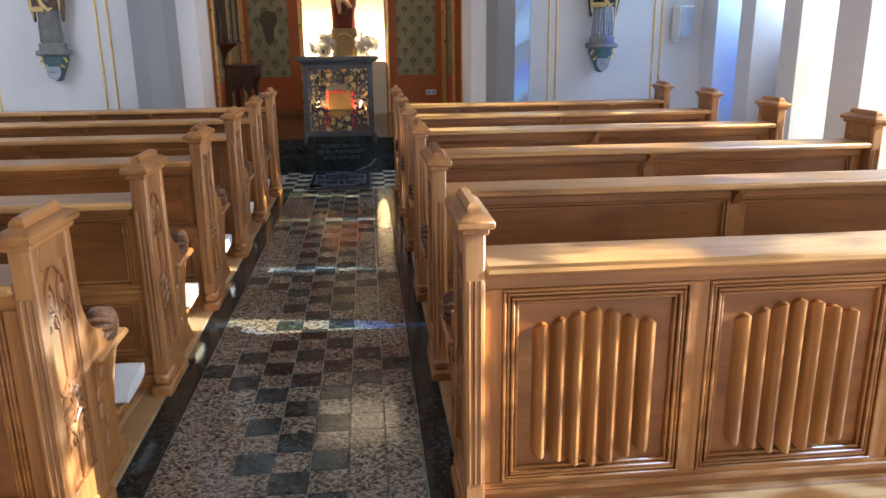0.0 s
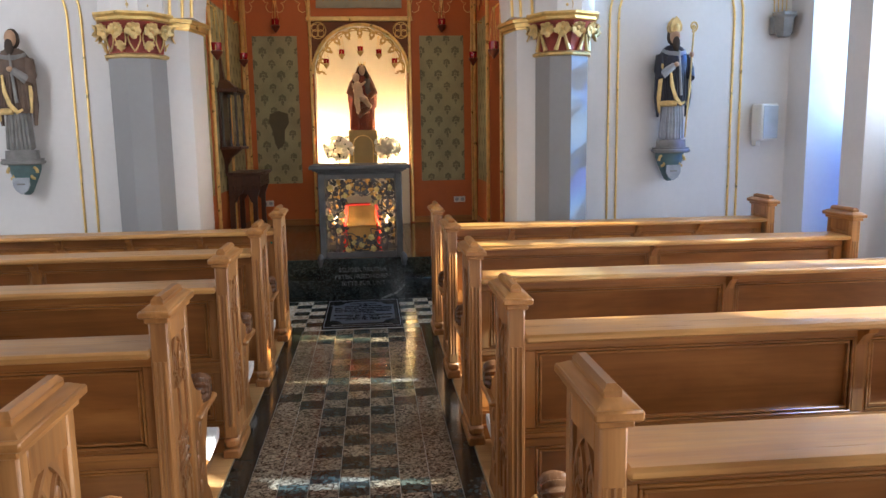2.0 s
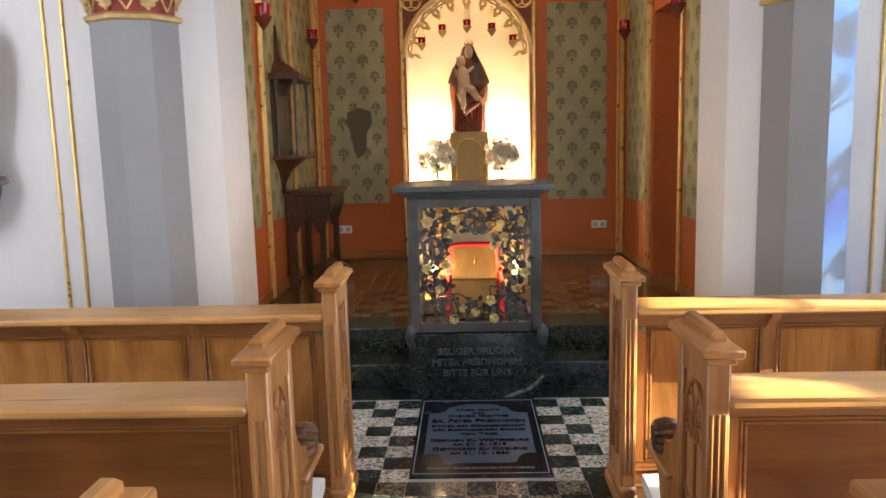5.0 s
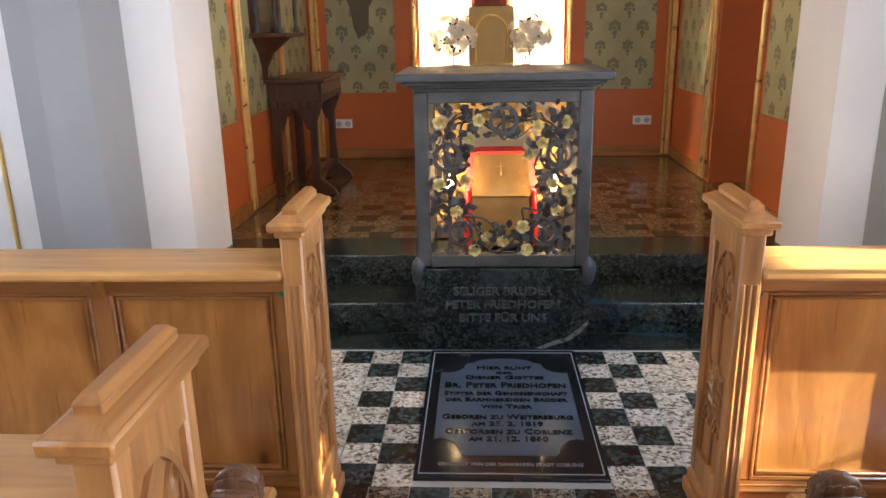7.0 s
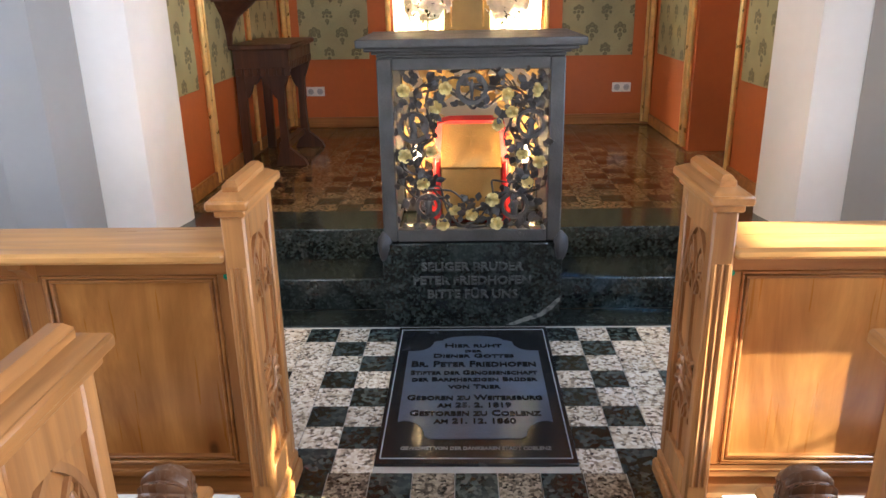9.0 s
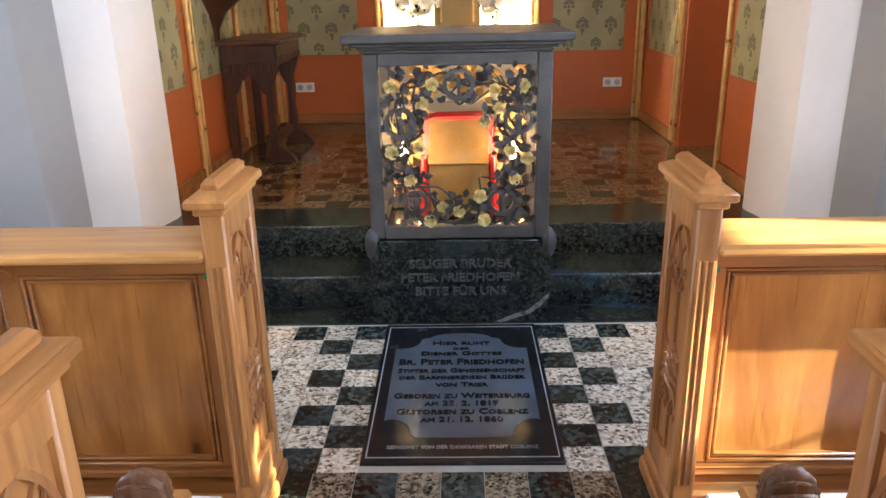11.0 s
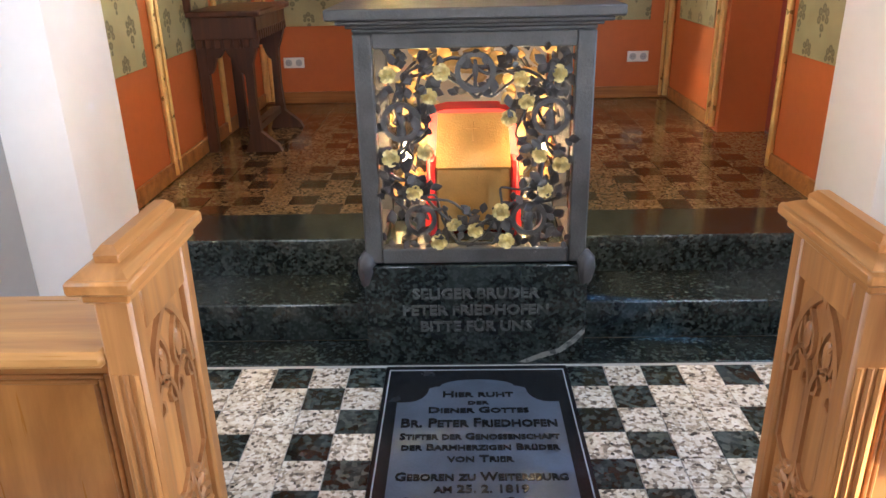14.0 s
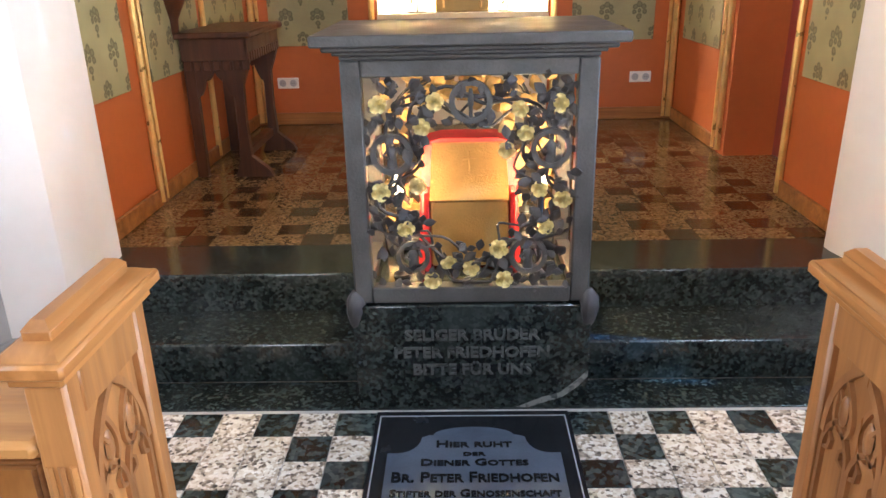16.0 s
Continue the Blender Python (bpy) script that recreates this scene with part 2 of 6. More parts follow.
# Plaster darkened for the unseen ceiling and rear wall, to cut bounced light
dim_plaster = plain("dim_plaster", (0.32, 0.30, 0.28), 0.85, 0, 0.08, 1.3, 0.12, 0.003)
# The plinth's stone, lightened to paint the light on the letters' edges
lit_letter_stone = plain("lit_lettering_stone", (0.07, 0.075, 0.072), 0.3, 0, 0.2, 20.0)
grey_paint = plain("grey_paint", (0.30, 0.295, 0.295), 0.7, 0, 0.06, 1.6, 0.1, 0.003)
orange = plain("orange_wall", (0.50, 0.13, 0.025), 0.6, 0, 0.10, 1.8, 0.12, 0.003)
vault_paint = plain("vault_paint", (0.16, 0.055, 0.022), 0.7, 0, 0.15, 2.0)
gold = plain("gilding", (0.84, 0.58, 0.20), 0.34, 0.65, 0.14, 14.0, 0.25, 0.004)
gold_matt = plain("old_gilding", (0.70, 0.50, 0.20), 0.42, 0.4, 0.2, 18.0, 0.35, 0.006)
red_paint = plain("red_paint", (0.30, 0.055, 0.035), 0.6, 0, 0.2, 12.0)
bronze = plain("bronze", (0.085, 0.084, 0.082), 0.45, 0.25, 0.25, 9.0, 0.35, 0.006)
bronze_dark = plain("leaf_bronze", (0.075, 0.070, 0.068), 0.46, 0.45, 0.3, 16.0, 0.4, 0.006)
rose_gold = plain("rose_gold", (0.74, 0.62, 0.27), 0.42, 0.3, 0.25, 30.0, 0.4, 0.004)
granite = speckle("light_granite", [(0.22, (0.035, 0.033, 0.032)), (0.33, (0.22, 0.18, 0.14)), (0.44, (0.54, 0.46, 0.35)), (0.58, (0.74, 0.68, 0.57)), (0.74, (0.84, 0.81, 0.74))], 88.0, 0.13)
# Aisle granite, darker and browner than the front tiles
aisle_granite = speckle("darker_granite", [(0.26, (0.020, 0.018, 0.015)), (0.38, (0.085, 0.070, 0.052)), (0.52, (0.22, 0.185, 0.135)), (0.72, (0.38, 0.33, 0.255))], 100.0, 0.11)
# Light and dark floor stone, browned to paint in the niche's dim warm light
warm_dim_granite = speckle("warm_dim_granite", [(0.22, (0.05, 0.030, 0.013)), (0.36, (0.12, 0.074, 0.032)), (0.50, (0.19, 0.122, 0.054)), (0.7, (0.26, 0.176, 0.086))], 100.0, 0.14)
warm_dim_dark_stone = speckle("warm_dim_dark_stone", [(0.3, (0.018, 0.010, 0.005)), (0.5, (0.048, 0.026, 0.012)), (0.7, (0.085, 0.050, 0.024))], 70.0, 0.15)
green_tile = speckle("green_tile_stone", [(0.30, (0.008, 0.011, 0.011)), (0.50, (0.024, 0.034, 0.034)), (0.72, (0.085, 0.108, 0.102))], 60.0, 0.16, (0.07, 0.10, 0.105), 0.05, 0.35)
serpentine = speckle("dark_green_stone", [(0.30, (0.006, 0.009, 0.009)), (0.50, (0.014, 0.019, 0.018)), (0.74, (0.052, 0.064, 0.060))], 85.0, 0.12, (0.035, 0.045, 0.044), 0.04, 0.25)
joint = plain("joint", (0.42, 0.40, 0.37), 0.8)
slab_dark = plain("slab_dark", (0.016, 0.018, 0.022), 0.2, 0.2, 0.3, 8.0)
slab_blue = plain("slab_field", (0.105, 0.13, 0.18), 0.38, 0.25, 0.22, 9.0, 0.3, 0.003)
black_metal = plain("black_iron", (0.012, 0.013, 0.016), 0.4, 0.5)
red_cloth = plain("red_cloth", (0.62, 0.02, 0.012), 0.75, 0, 0.15, 8.0)
gilt_box = plain("gilt_copper", (0.55, 0.31, 0.085), 0.42, 0.5, 0.14, 10.0, 0.4, 0.004)
white_cloth = plain("white_cloth", (0.80, 0.77, 0.74), 0.9, 0, 0.06, 20.0, 0.3, 0.003)
cream = plain("cream_plaster", (0.84, 0.74, 0.56), 0.8, 0, 0.04, 2.0)
petal = plain("petal", (0.86, 0.82, 0.74), 0.7, 0, 0.08, 20.0)
_pn = petal.node_tree.nodes
_thin, _mix = _pn.new("ShaderNodeBsdfTranslucent"), _pn.new("ShaderNodeMixShader")
_thin.inputs[0].default_value = (0.85, 0.80, 0.70, 1)
_mix.inputs[0].default_value = 0.28
petal.node_tree.links.new(_pn["Principled BSDF"].outputs[0], _mix.inputs[1])
petal.node_tree.links.new(_thin.outputs[0], _mix.inputs[2])
petal.node_tree.links.new(_mix.outputs[0], _pn["Material Output"].inputs[0])
pale_skin = plain("pale_painted_skin", (0.74, 0.55, 0.37), 0.5, 0, 0.08)
foliage = plain("foliage", (0.035, 0.055, 0.025), 0.6, 0, 0.3, 20.0)
porcelain = plain("white_plastic", (0.82, 0.80, 0.76), 0.35, 0, 0.03)
hole = plain("socket_hole", (0.05, 0.05, 0.05), 0.6)
red_glass = plain("red_glass", (0.34, 0.006, 0.012), 0.12, 0, 0.1)
robe_dark = plain("dark_robe", (0.022, 0.022, 0.035), 0.5, 0, 0.2, 14.0)
robe_red = plain("red_robe", (0.22, 0.045, 0.025), 0.5, 0, 0.25, 14.0)
robe_grey = plain("grey_robe", (0.36, 0.38, 0.42), 0.55, 0, 0.15, 14.0)
robe_brown = plain("brown_robe", (0.13, 0.085, 0.06), 0.6, 0, 0.2, 14.0)
skin = plain("painted_skin", (0.50, 0.31, 0.19), 0.5, 0, 0.08)
hair = plain("painted_hair", (0.045, 0.028, 0.018), 0.6)
ped_gold = plain("pedestal_paint", (0.42, 0.29, 0.10), 0.5, 0.3, 0.1)
green_paint = plain("green_paint", (0.10, 0.16, 0.16), 0.55, 0, 0.25, 10.0)
stone_grey = plain("grey_stone", (0.24, 0.23, 0.22), 0.7, 0, 0.2, 12.0)
grille_grey = plain("speaker_cloth", (0.45, 0.47, 0.50), 0.8)
green_dot = plain("green_sticker", (0.0, 0.22, 0.12), 0.5)
sign_grey = plain("sign_grey", (0.31, 0.30, 0.24), 0.6)
spandrel_brown = plain("spandrel_paint", (0.17, 0.055, 0.015), 0.6, 0, 0.2, 6.0)
lamp_brass = plain("lamp_brass", (0.20, 0.05, 0.03), 0.35, 0.5, 0.2, 16.0)
dull_gold = plain("dull_gilding", (0.50, 0.32, 0.10), 0.5, 0.15, 0.2, 16.0)
tarnish = plain("brown_patch", (0.12, 0.10, 0.055), 0.7, 0, 0.15)
wall_paper = paper("green_wallpaper", (0.40, 0.365, 0.185), (0.085, 0.09, 0.045))
BLUE = [(0.35, (0.06, 0.18, 0.52)), (0.5, (0.20, 0.38, 0.62)), (0.66, (0.44, 0.50, 0.55))]
SHADY = [(0.35, (0.16, 0.24, 0.42)), (0.5, (0.30, 0.34, 0.40)), (0.66, (0.38, 0.32, 0.27))]
MIXED = [(0.30, (0.25, 0.40, 0.85)), (0.40, (0.7, 0.85, 1.0)), (0.47, (1.0, 1.0, 0.95)), (0.60, (1.0, 0.93, 0.72)), (0.68, (1.0, 0.84, 0.50)), (0.76, (0.95, 0.58, 0.45))]
glass_blue = stained("blue_stained_glass", BLUE)
# Nearly opaque glass, only there to stop the sun
glass_sun_block = stained("sun_block_glass", [(0.35, (0.01, 0.02, 0.06)), (0.55, (0.03, 0.03, 0.07)), (0.7, (0.06, 0.03, 0.03))])
glass = stained("stained_glass", MIXED, 0.36, 0.47)
# Extra dim and finely blotched, to keep direct sun off the grave slab
glass_dapple = stained("dappled_stained_glass", SHADY, 0.47, 0.80, 11.0)
glass_clear = stained("pale_stained_glass", [(0.35, (0.55, 0.72, 1.0)), (0.5, (1.0, 0.97, 0.90)), (0.68, (1.0, 0.86, 0.62))], 0.38, 0.54, 7.0)
bulb = glowing("bulb", (1.0, 0.66, 0.28), 2.0)
mantle = plain("brown_mantle", (0.20, 0.085, 0.05), 0.5, 0, 0.2, 14.0)
robe_blue = plain("blue_robe", (0.10, 0.09, 0.085), 0.5, 0, 0.2, 14.0)
ember = glowing("lamp_flame", (1.0, 0.10, 0.10), 1.3)

# ---- mesh tools ----


class Shape:
    """A mesh in the making: vertices, faces and a material slot for each face."""

    def __init__(self):
        self.v, self.f, self.m, self.slot = [], [], [], 0

    def add(self, verts, faces):
        k = len(self.v)
        self.v += [tuple(p) for p in verts]
        self.f += [tuple(k + i for i in f) for f in faces]
        self.m += [self.slot] * len(faces)
        return self

    def box(self, x0, x1, y0, y1, z0, z1, c=0.004):
        x0, x1, y0, y1, z0, z1 = min(x0, x1), max(x0, x1), min(y0, y1), max(y0, y1), min(z0, z1), max(z0, z1)
        c = min(c, (x1 - x0) * 0.3, (y1 - y0) * 0.3, (z1 - z0) * 0.3)
        X, Y, Z = (x0, x1), (y0, y1), (z0, z1)
        vs, idx = [], {}
        for i in (0, 1):
            for j in (0, 1):
                for k in (0, 1):
                    px, py, pz = X[i], Y[j], Z[k]
                    qx, qy, qz = px + (c if i == 0 else -c), py + (c if j == 0 else -c), pz + (c if k == 0 else -c)
                    for a, p in enumerate(((px, qy, qz), (qx, py, qz), (qx, qy, pz))):
                        idx[i, j, k, a] = len(vs)
                        vs.append(p)
        fs = []
        ring = ((0, 0), (1, 0), (1, 1), (0, 1))
        for s in (0, 1):
            fs.append([idx[s, p, q, 0] for p, q in ring])
            fs.append([idx[p, s, q, 1] for p, q in ring])
            fs.append([idx[p, q, s, 2] for p, q in ring])
        for p in (0, 1):
            for q in (0, 1):
                fs.append([idx[0, p, q, 1], idx[1, p, q, 1], idx[1, p, q, 2], idx[0, p, q, 2]])
                fs.append([idx[p, 0, q, 0], idx[p, 1, q, 0], idx[p, 1, q, 2], idx[p, 0, q, 2]])
                fs.append([idx[p, q, 0, 0], idx[p, q, 1, 0], idx[p, q, 1, 1], idx[p, q, 0, 1]])
                for r in (0, 1):
                    fs.append([idx[p, q, r, a] for a in range(3)])
        return self.add(vs, fs)

    def frustum(self, low, high, z0, z1):
        (a0, a1, b0, b1), (c0, c1, d0, d1) = low, high
        vs = [(a0, b0, z0), (a1, b0, z0), (a1, b1, z0), (a0, b1, z0), (c0, d0, z1), (c1, d0, z1), (c1, d1, z1), (c0, d1, z1)]
        return self.add(vs, [(0, 1, 2, 3), (4, 5, 6, 7), (0, 1, 5, 4), (1, 2, 6, 5), (2, 3, 7, 6), (3, 0, 4, 7)])

    def prism(self, outline, axis, a, b, hole=None):
        """A flat outline (pairs) pushed along an axis from a to b; hole: an outline of as many points, cut through it."""
        n = len(outline)

        def put(p, d):
            return {0: (d, p[0], p[1]), 1: (p[0], d, p[1]), 2: (p[0], p[1], d)}[axis]
        if hole is None:
            vs = [put(p, a) for p in outline] + [put(p, b) for p in outline]
            return self.add(vs, [tuple(range(n)), tuple(range(n, 2 * n))] + [(i, (i + 1) % n, n + (i + 1) % n, n + i) for i in range(n)])
        vs = [put(p, d) for d in (a, b) for ring in (outline, hole) for p in ring]
        fs = []
        for i in range(n):
            j = (i + 1) % n
            fs += [(i, j, n + j, n + i), (2 * n + i, 2 * n + j, 3 * n + j, 3 * n + i), (i, j, 2 * n + j, 2 * n + i), (n + i, n + j, 3 * n + j, 3 * n + i)]
        return self.add(vs, fs)

    def strip(self, path_a, path_b, axis, a, b):
        """A solid band between two open outlines of equal length, pushed along an axis."""
        return self.prism(list(path_a) + list(reversed(path_b)), axis, a, b) if len(path_a) == 2 else self._strip(path_a, path_b, axis, a, b)

    def _strip(self, pa, pb, axis, a, b):
        n = len(pa)

        def put(p, d):
            return {0: (d, p[0], p[1]), 1: (p[0], d, p[1]), 2: (p[0], p[1], d)}[axis]
        vs = [put(p, d) for d in (a, b) for path in (pa, pb) for p in path]
        fs = []
        for i in range(n - 1):
            fs += [(i, i + 1, n + i + 1, n + i), (2 * n + i, 2 * n + i + 1, 3 * n + i + 1, 3 * n + i),
                   (i, i + 1, 2 * n + i + 1, 2 * n + i), (n + i, n + i + 1, 3 * n + i + 1, 3 * n + i)]
        fs += [(0, n, 3 * n, 2 * n), (n - 1, 2 * n - 1, 4 * n - 1, 3 * n - 1)]
        return self.add(vs, fs)

    def lathe(self, profile, center=(0, 0, 0), n=20, sx=1.0, sy=1.0, flutes=0, depth=0.0, start=0.0, turn=math.tau):
        """Profile of (radius, height) turned about z; flutes: folds around it."""
        vs, fs = [], []
        cols = n if turn >= math.tau - 1e-6 else n + 1
        for r, z in profile:
            for i in range(cols):
                a = start + turn * i / n
                k = r * (1 + depth * math.cos(flutes * a)) if flutes else r
                vs.append((center[0] + sx * k * math.cos(a), center[1] + sy * k * math.sin(a), center[2] + z))
        for j in range(len(profile) - 1):
            for i in range(n):
                i2 = (i + 1) % cols
                fs.append((j * cols + i, j * cols + i2, (j + 1) * cols + i2, (j + 1) * cols + i))
        fs.append(tuple(range(cols)))
        fs.append(tuple((len(profile) - 1) * cols + i for i in range(cols)))
        return self.add(vs, fs)

    def ball(self, center, rx, ry=None, rz=None, n=12, m=8):
        ry, rz = ry or rx, rz or rx
        prof = [(max(math.sin(math.pi * j / m), 0.02), -math.cos(math.pi * j / m)) for j in range(m + 1)]
        k = len(self.v)
        self.lathe(prof, (0, 0, 0), n)
        for i in range(k, len(self.v)):
            x, y, z = self.v[i]
            self.v[i] = (center[0] + x * rx, center[1] + y * ry, center[2] + z * rz)
        return self

    def tube(self, points, radius, n=6, closed=False, flat=1.0):
        """A round rod along points; radius may be a list."""
        pts = [Vector(p) for p in points]
        count = len(pts)
        rad = radius if isinstance(radius, (list, tuple)) else [radius] * count
        vs, fs = [], []
        up = None
        for i, p in enumerate(pts):
            a = pts[(i - 1) % count] if closed or i else pts[i]
            b = pts[(i + 1) % count] if closed or i < count - 1 else pts[i]
            d = (b - a).normalized()
            if up is None:
                up = Vector((0, 0, 1)) if abs(d.z) < 0.9 else Vector((0, 1, 0))
            side = d.cross(up)
            if side.length < 1e-4:
                side = d.orthogonal()
            side.normalize()
            up = side.cross(d).normalized()
            for k in range(n):
                t = math.tau * (k + 0.5) / n
                vs.append(p + rad[i] * (side * math.cos(t) + up * math.sin(t) * flat))
        for i in range(count if closed else count - 1):
            j = (i + 1) % count
            for k in range(n):
                k2 = (k + 1) % n
                fs.append((i * n + k, i * n + k2, j * n + k2, j * n + k))
        if not closed:
            fs += [tuple(range(n)), tuple((count - 1) * n + k for k in range(n))]
        return self.add(vs, fs)

    def moved(self, m, start=0):
        for i in range(start, len(self.v)):
            self.v[i] = tuple(m @ Vector(self.v[i]))
        return self

    def mirrored(self, s):
        if s < 0:
            self.v = [(-x, y, z) for x, y, z in self.v]
        return self

    def mesh(self, name, materials, angle=38):
        me = bpy.data.meshes.new(name)
        me.from_pydata(self.v, [], self.f)
        bm = bmesh.new()
        bm.from_mesh(me)
        for face, slot in zip(bm.faces, self.m):
            face.material_index, face.smooth = slot, True
        bmesh.ops.recalc_face_normals(bm, faces=bm.faces)
        bm.to_mesh(me)
        bm.free()
        for m in materials if isinstance(materials, (list, tuple)) else [materials]:
            me.materials.append(m)
        me.set_sharp_from_angle(angle=radians(angle))
        return me


def part(name, shape, material, parent=None, label="", at=None):
    me = shape if isinstance(shape, bpy.types.Mesh) else shape.mesh(name, material)
    ob = new(name, me)
    if at is not None:
        ob.matrix_basis = at
    ob.parent = parent
    if label:
        ob["label"] = label
    return ob


def thing(name, label, category, at=None, group="", kind=""):
    ob = new(name)
    ob.empty_display_size = 0.1
    if at is not None:
        ob.matrix_basis = at
    return tagged(ob, label, category, group, kind)


def solid(name, shape, material, label, category="", group="", kind="", at=None):
    return tagged(part(name, shape, material, None, "", at), label, category, group, kind)


def arc(cx, cz, r, a0, a1, n):
    return [(cx + r * math.cos(a0 + (a1 - a0) * i / n), cz + r * math.sin(a0 + (a1 - a0) * i / n)) for i in range(n + 1)]


def letters(name, text, size, material, parent, at, depth=0.002, label="", width=None, caps=False):
    """Raised lettering as a mesh."""
    cu = bpy.data.curves.new("letters", "FONT")
    cu.offset = size * 0.022 if size < 0.1 else 0.0
    cu.body, cu.size, cu.extrude, cu.align_x, cu.align_y, cu.resolution_u = text, size, depth, "CENTER", "CENTER", 2
    if caps:
        cu.small_caps_scale = 0.78
        for ch in cu.body_format:
            ch.use_small_caps = True
    tmp = new("letters", cu)
    me = bpy.data.meshes.new_from_object(tmp.evaluated_get(bpy.context.evaluated_depsgraph_get()))
    bpy.data.objects.remove(tmp)
    if width:
        xs = [v.co.x for v in me.vertices]
        k = width / (max(xs) - min(xs))
        for v in me.vertices:
            v.co.x *= k
    me.materials.clear()
    me.materials.append(material)
    return part(name, me, None, parent, label, at)

# ---- structure ----


def structure(name, shape, material, label):
    return tagged(part(name, shape, material), label, name.rstrip("_0123456789").split("_")[0], "", "structure")


STEP, TOP = 0.160, 0.315          # first step and the platform of the niche
T = 0.134                        # tile pitch
ARCH_R, SPRING = 1.44, 2.60

structure("floor", Shape().box(-WALL_X - 0.4, WALL_X + 0.4, BACK_Y - 0.3, 8.70, -0.25, -0.004, 0.0), joint, "stone floor bed with pale joints under the tiles")
structure("ceiling", Shape().box(-WALL_X - 0.5, WALL_X + 0.5, BACK_Y - 0.3, NAVE_Y + 0.1, 5.2, 5.4), dim_plaster, "unseen nave ceiling in plaster greyed to cut bounced light")
structure("wall_back", Shape().box(-WALL_X - 0.5, WALL_X + 0.5, BACK_Y - 0.3, BACK_Y, 0, 5.2), dim_plaster, "unseen rear wall in plaster greyed to cut bounced light")
structure("wall_left", Shape().box(-WALL_X - 0.5, -WALL_X, BACK_Y, NAVE_Y + 0.3, 0, 5.2), plaster, "plain white plaster side wall")

# side wall with lancets: sill, lintel, piers with splayed reveals
w = Shape().box(WALL_X, WALL_X + 0.5, BACK_Y, NAVE_Y + 0.3, 0, SILL, 0.0).box(WALL_X, WALL_X + 0.5, BACK_Y, NAVE_Y + 0.3, HEAD, 5.2, 0.0)
edges = [NAVE_Y + 0.3] + [e for y0, y1 in LANCETS for e in (y1, y0)] + [BACK_Y]
for hi, lo in zip(edges[0::2], edges[1::2]):
    sp = 0.06
    w.prism([(WALL_X, lo), (WALL_X, hi), (WALL_X + 0.5, hi + (sp if hi < NAVE_Y else 0)), (WALL_X + 0.5, lo - (sp if lo > BACK_Y else 0))], 2, SILL, HEAD)
structure("wall_right", w, plaster, "white plaster wall with deep splayed lancet windows")
for number, (y0, y1) in enumerate(LANCETS):
    win = tagged(new("window_1"), "tall stained glass lancet in a deep white reveal", "window", "side windows", "structure")
    win.matrix_basis = Matrix.Translation((WALL_X + 0.47, (y0 + y1) / 2, SILL))
    h, hw = HEAD - SILL, (y1 - y0) / 2 - 0.05
    split = h if number < 2 else 3.1 if number > 5 else 2.6
    part("pane", Shape().box(-0.003, 0.003, -hw, hw, 0, split, 0.0), glass_blue if number == 0 else glass_dapple if number == 1 else glass if number == 2 else glass_clear if number > 6 else glass, win)
    # Dark upper part added to keep the sun off the left pews
    if split < h:
        part("upper_pane", Shape().box(-0.003, 0.003, -hw, hw, split, h, 0.0), glass_sun_block, win, "dark pane added in the window head to block the high sun")
    bars = Shape()
    for k in range(1, 9):
        bars.box(-0.012, -0.004, -hw, hw, h * k / 9 - 0.008, h * k / 9 + 0.008, 0.0)
    part("glazing_bars", bars, black_metal, win)

# chancel wall with the round arch
N = 24
outer_l, outer_r = -WALL_X - 0.5, WALL_X + 0.5


def arch_wall(y0, y1, half, r, x_out, top, z0=0.0):
    """A wall pierced by a round-headed opening."""
    s = Shape()
    for sg in (-1, 1):
        s.box(sg * half, sg * x_out, y0, y1, z0, SPRING, 0.0)
    curve = arc(0, SPRING, r, math.pi, 0, N)
    s.strip([(-x_out, SPRING)] + [(x, z) for x, z in curve] + [(x_out, SPRING)],
            [(-x_out, top)] + [(-x_out + 2 * x_out * i / N, top) for i in range(N + 1)] + [(x_out, top)], 1, y0, y1)
    return s


structure("wall_front", arch_wall(NAVE_Y, 9.0, 1.64, 1.64, outer_r, 5.2), plaster, "white plaster chancel wall with a round arch")
ring = Shape()
for sg in (-1, 1):
    ring.prism([(sg * 1.80, 8.74), (sg * 1.70, 8.74), (sg * 1.535, 8.86), (sg * 1.475, 9.165), (sg * 1.475, 9.21), (sg * 1.80, 9.21)], 2, 0, SPRING - 0.095)
structure("wall_pier", ring, plaster, "white plaster arch piers with splayed inner edges")
ring = Shape()
ring.strip(arc(0, SPRING, ARCH_R, math.pi, 0, 32), arc(0, SPRING, 1.86, math.pi, 0, 32), 1, 8.70, 9.2)
structure("wall_arch", ring, plaster, "white plaster arch ring")
trim = Shape()
for r in (1.46, 1.54, 1.65, 1.86, 1.93):
    trim.tube([(x, 8.695, z) for x, z in arc(0, SPRING, r, math.pi, 0, 40)], 0.014, 6)
structure("trim_arch", trim, gold, "gilt mouldings around the arch")

# gilt impost mouldings and painted bands beside the capitals
for sg in (-1, 1):
    s = Shape()
    for k, (z0, z1, d) in enumerate(((2.505, 2.525, 0.012), (2.525, 2.565, 0.035), (2.565, 2.60, 0.07))):
        s.prism([(sg * 1.82, 8.74 - d), (sg * (1.70 - d * 0.4), 8.74 - d), (sg * (1.535 - d * 0.7), 8.86 - d * 0.7), (sg * (1.475 - d), 9.165 - d * 0.3), (sg * (1.475 - d), 9.24), (sg * 1.82, 9.24)], 2, z0, z1)
    structure("trim_impost", s, gold, "gilt impost moulding on the arch pier")

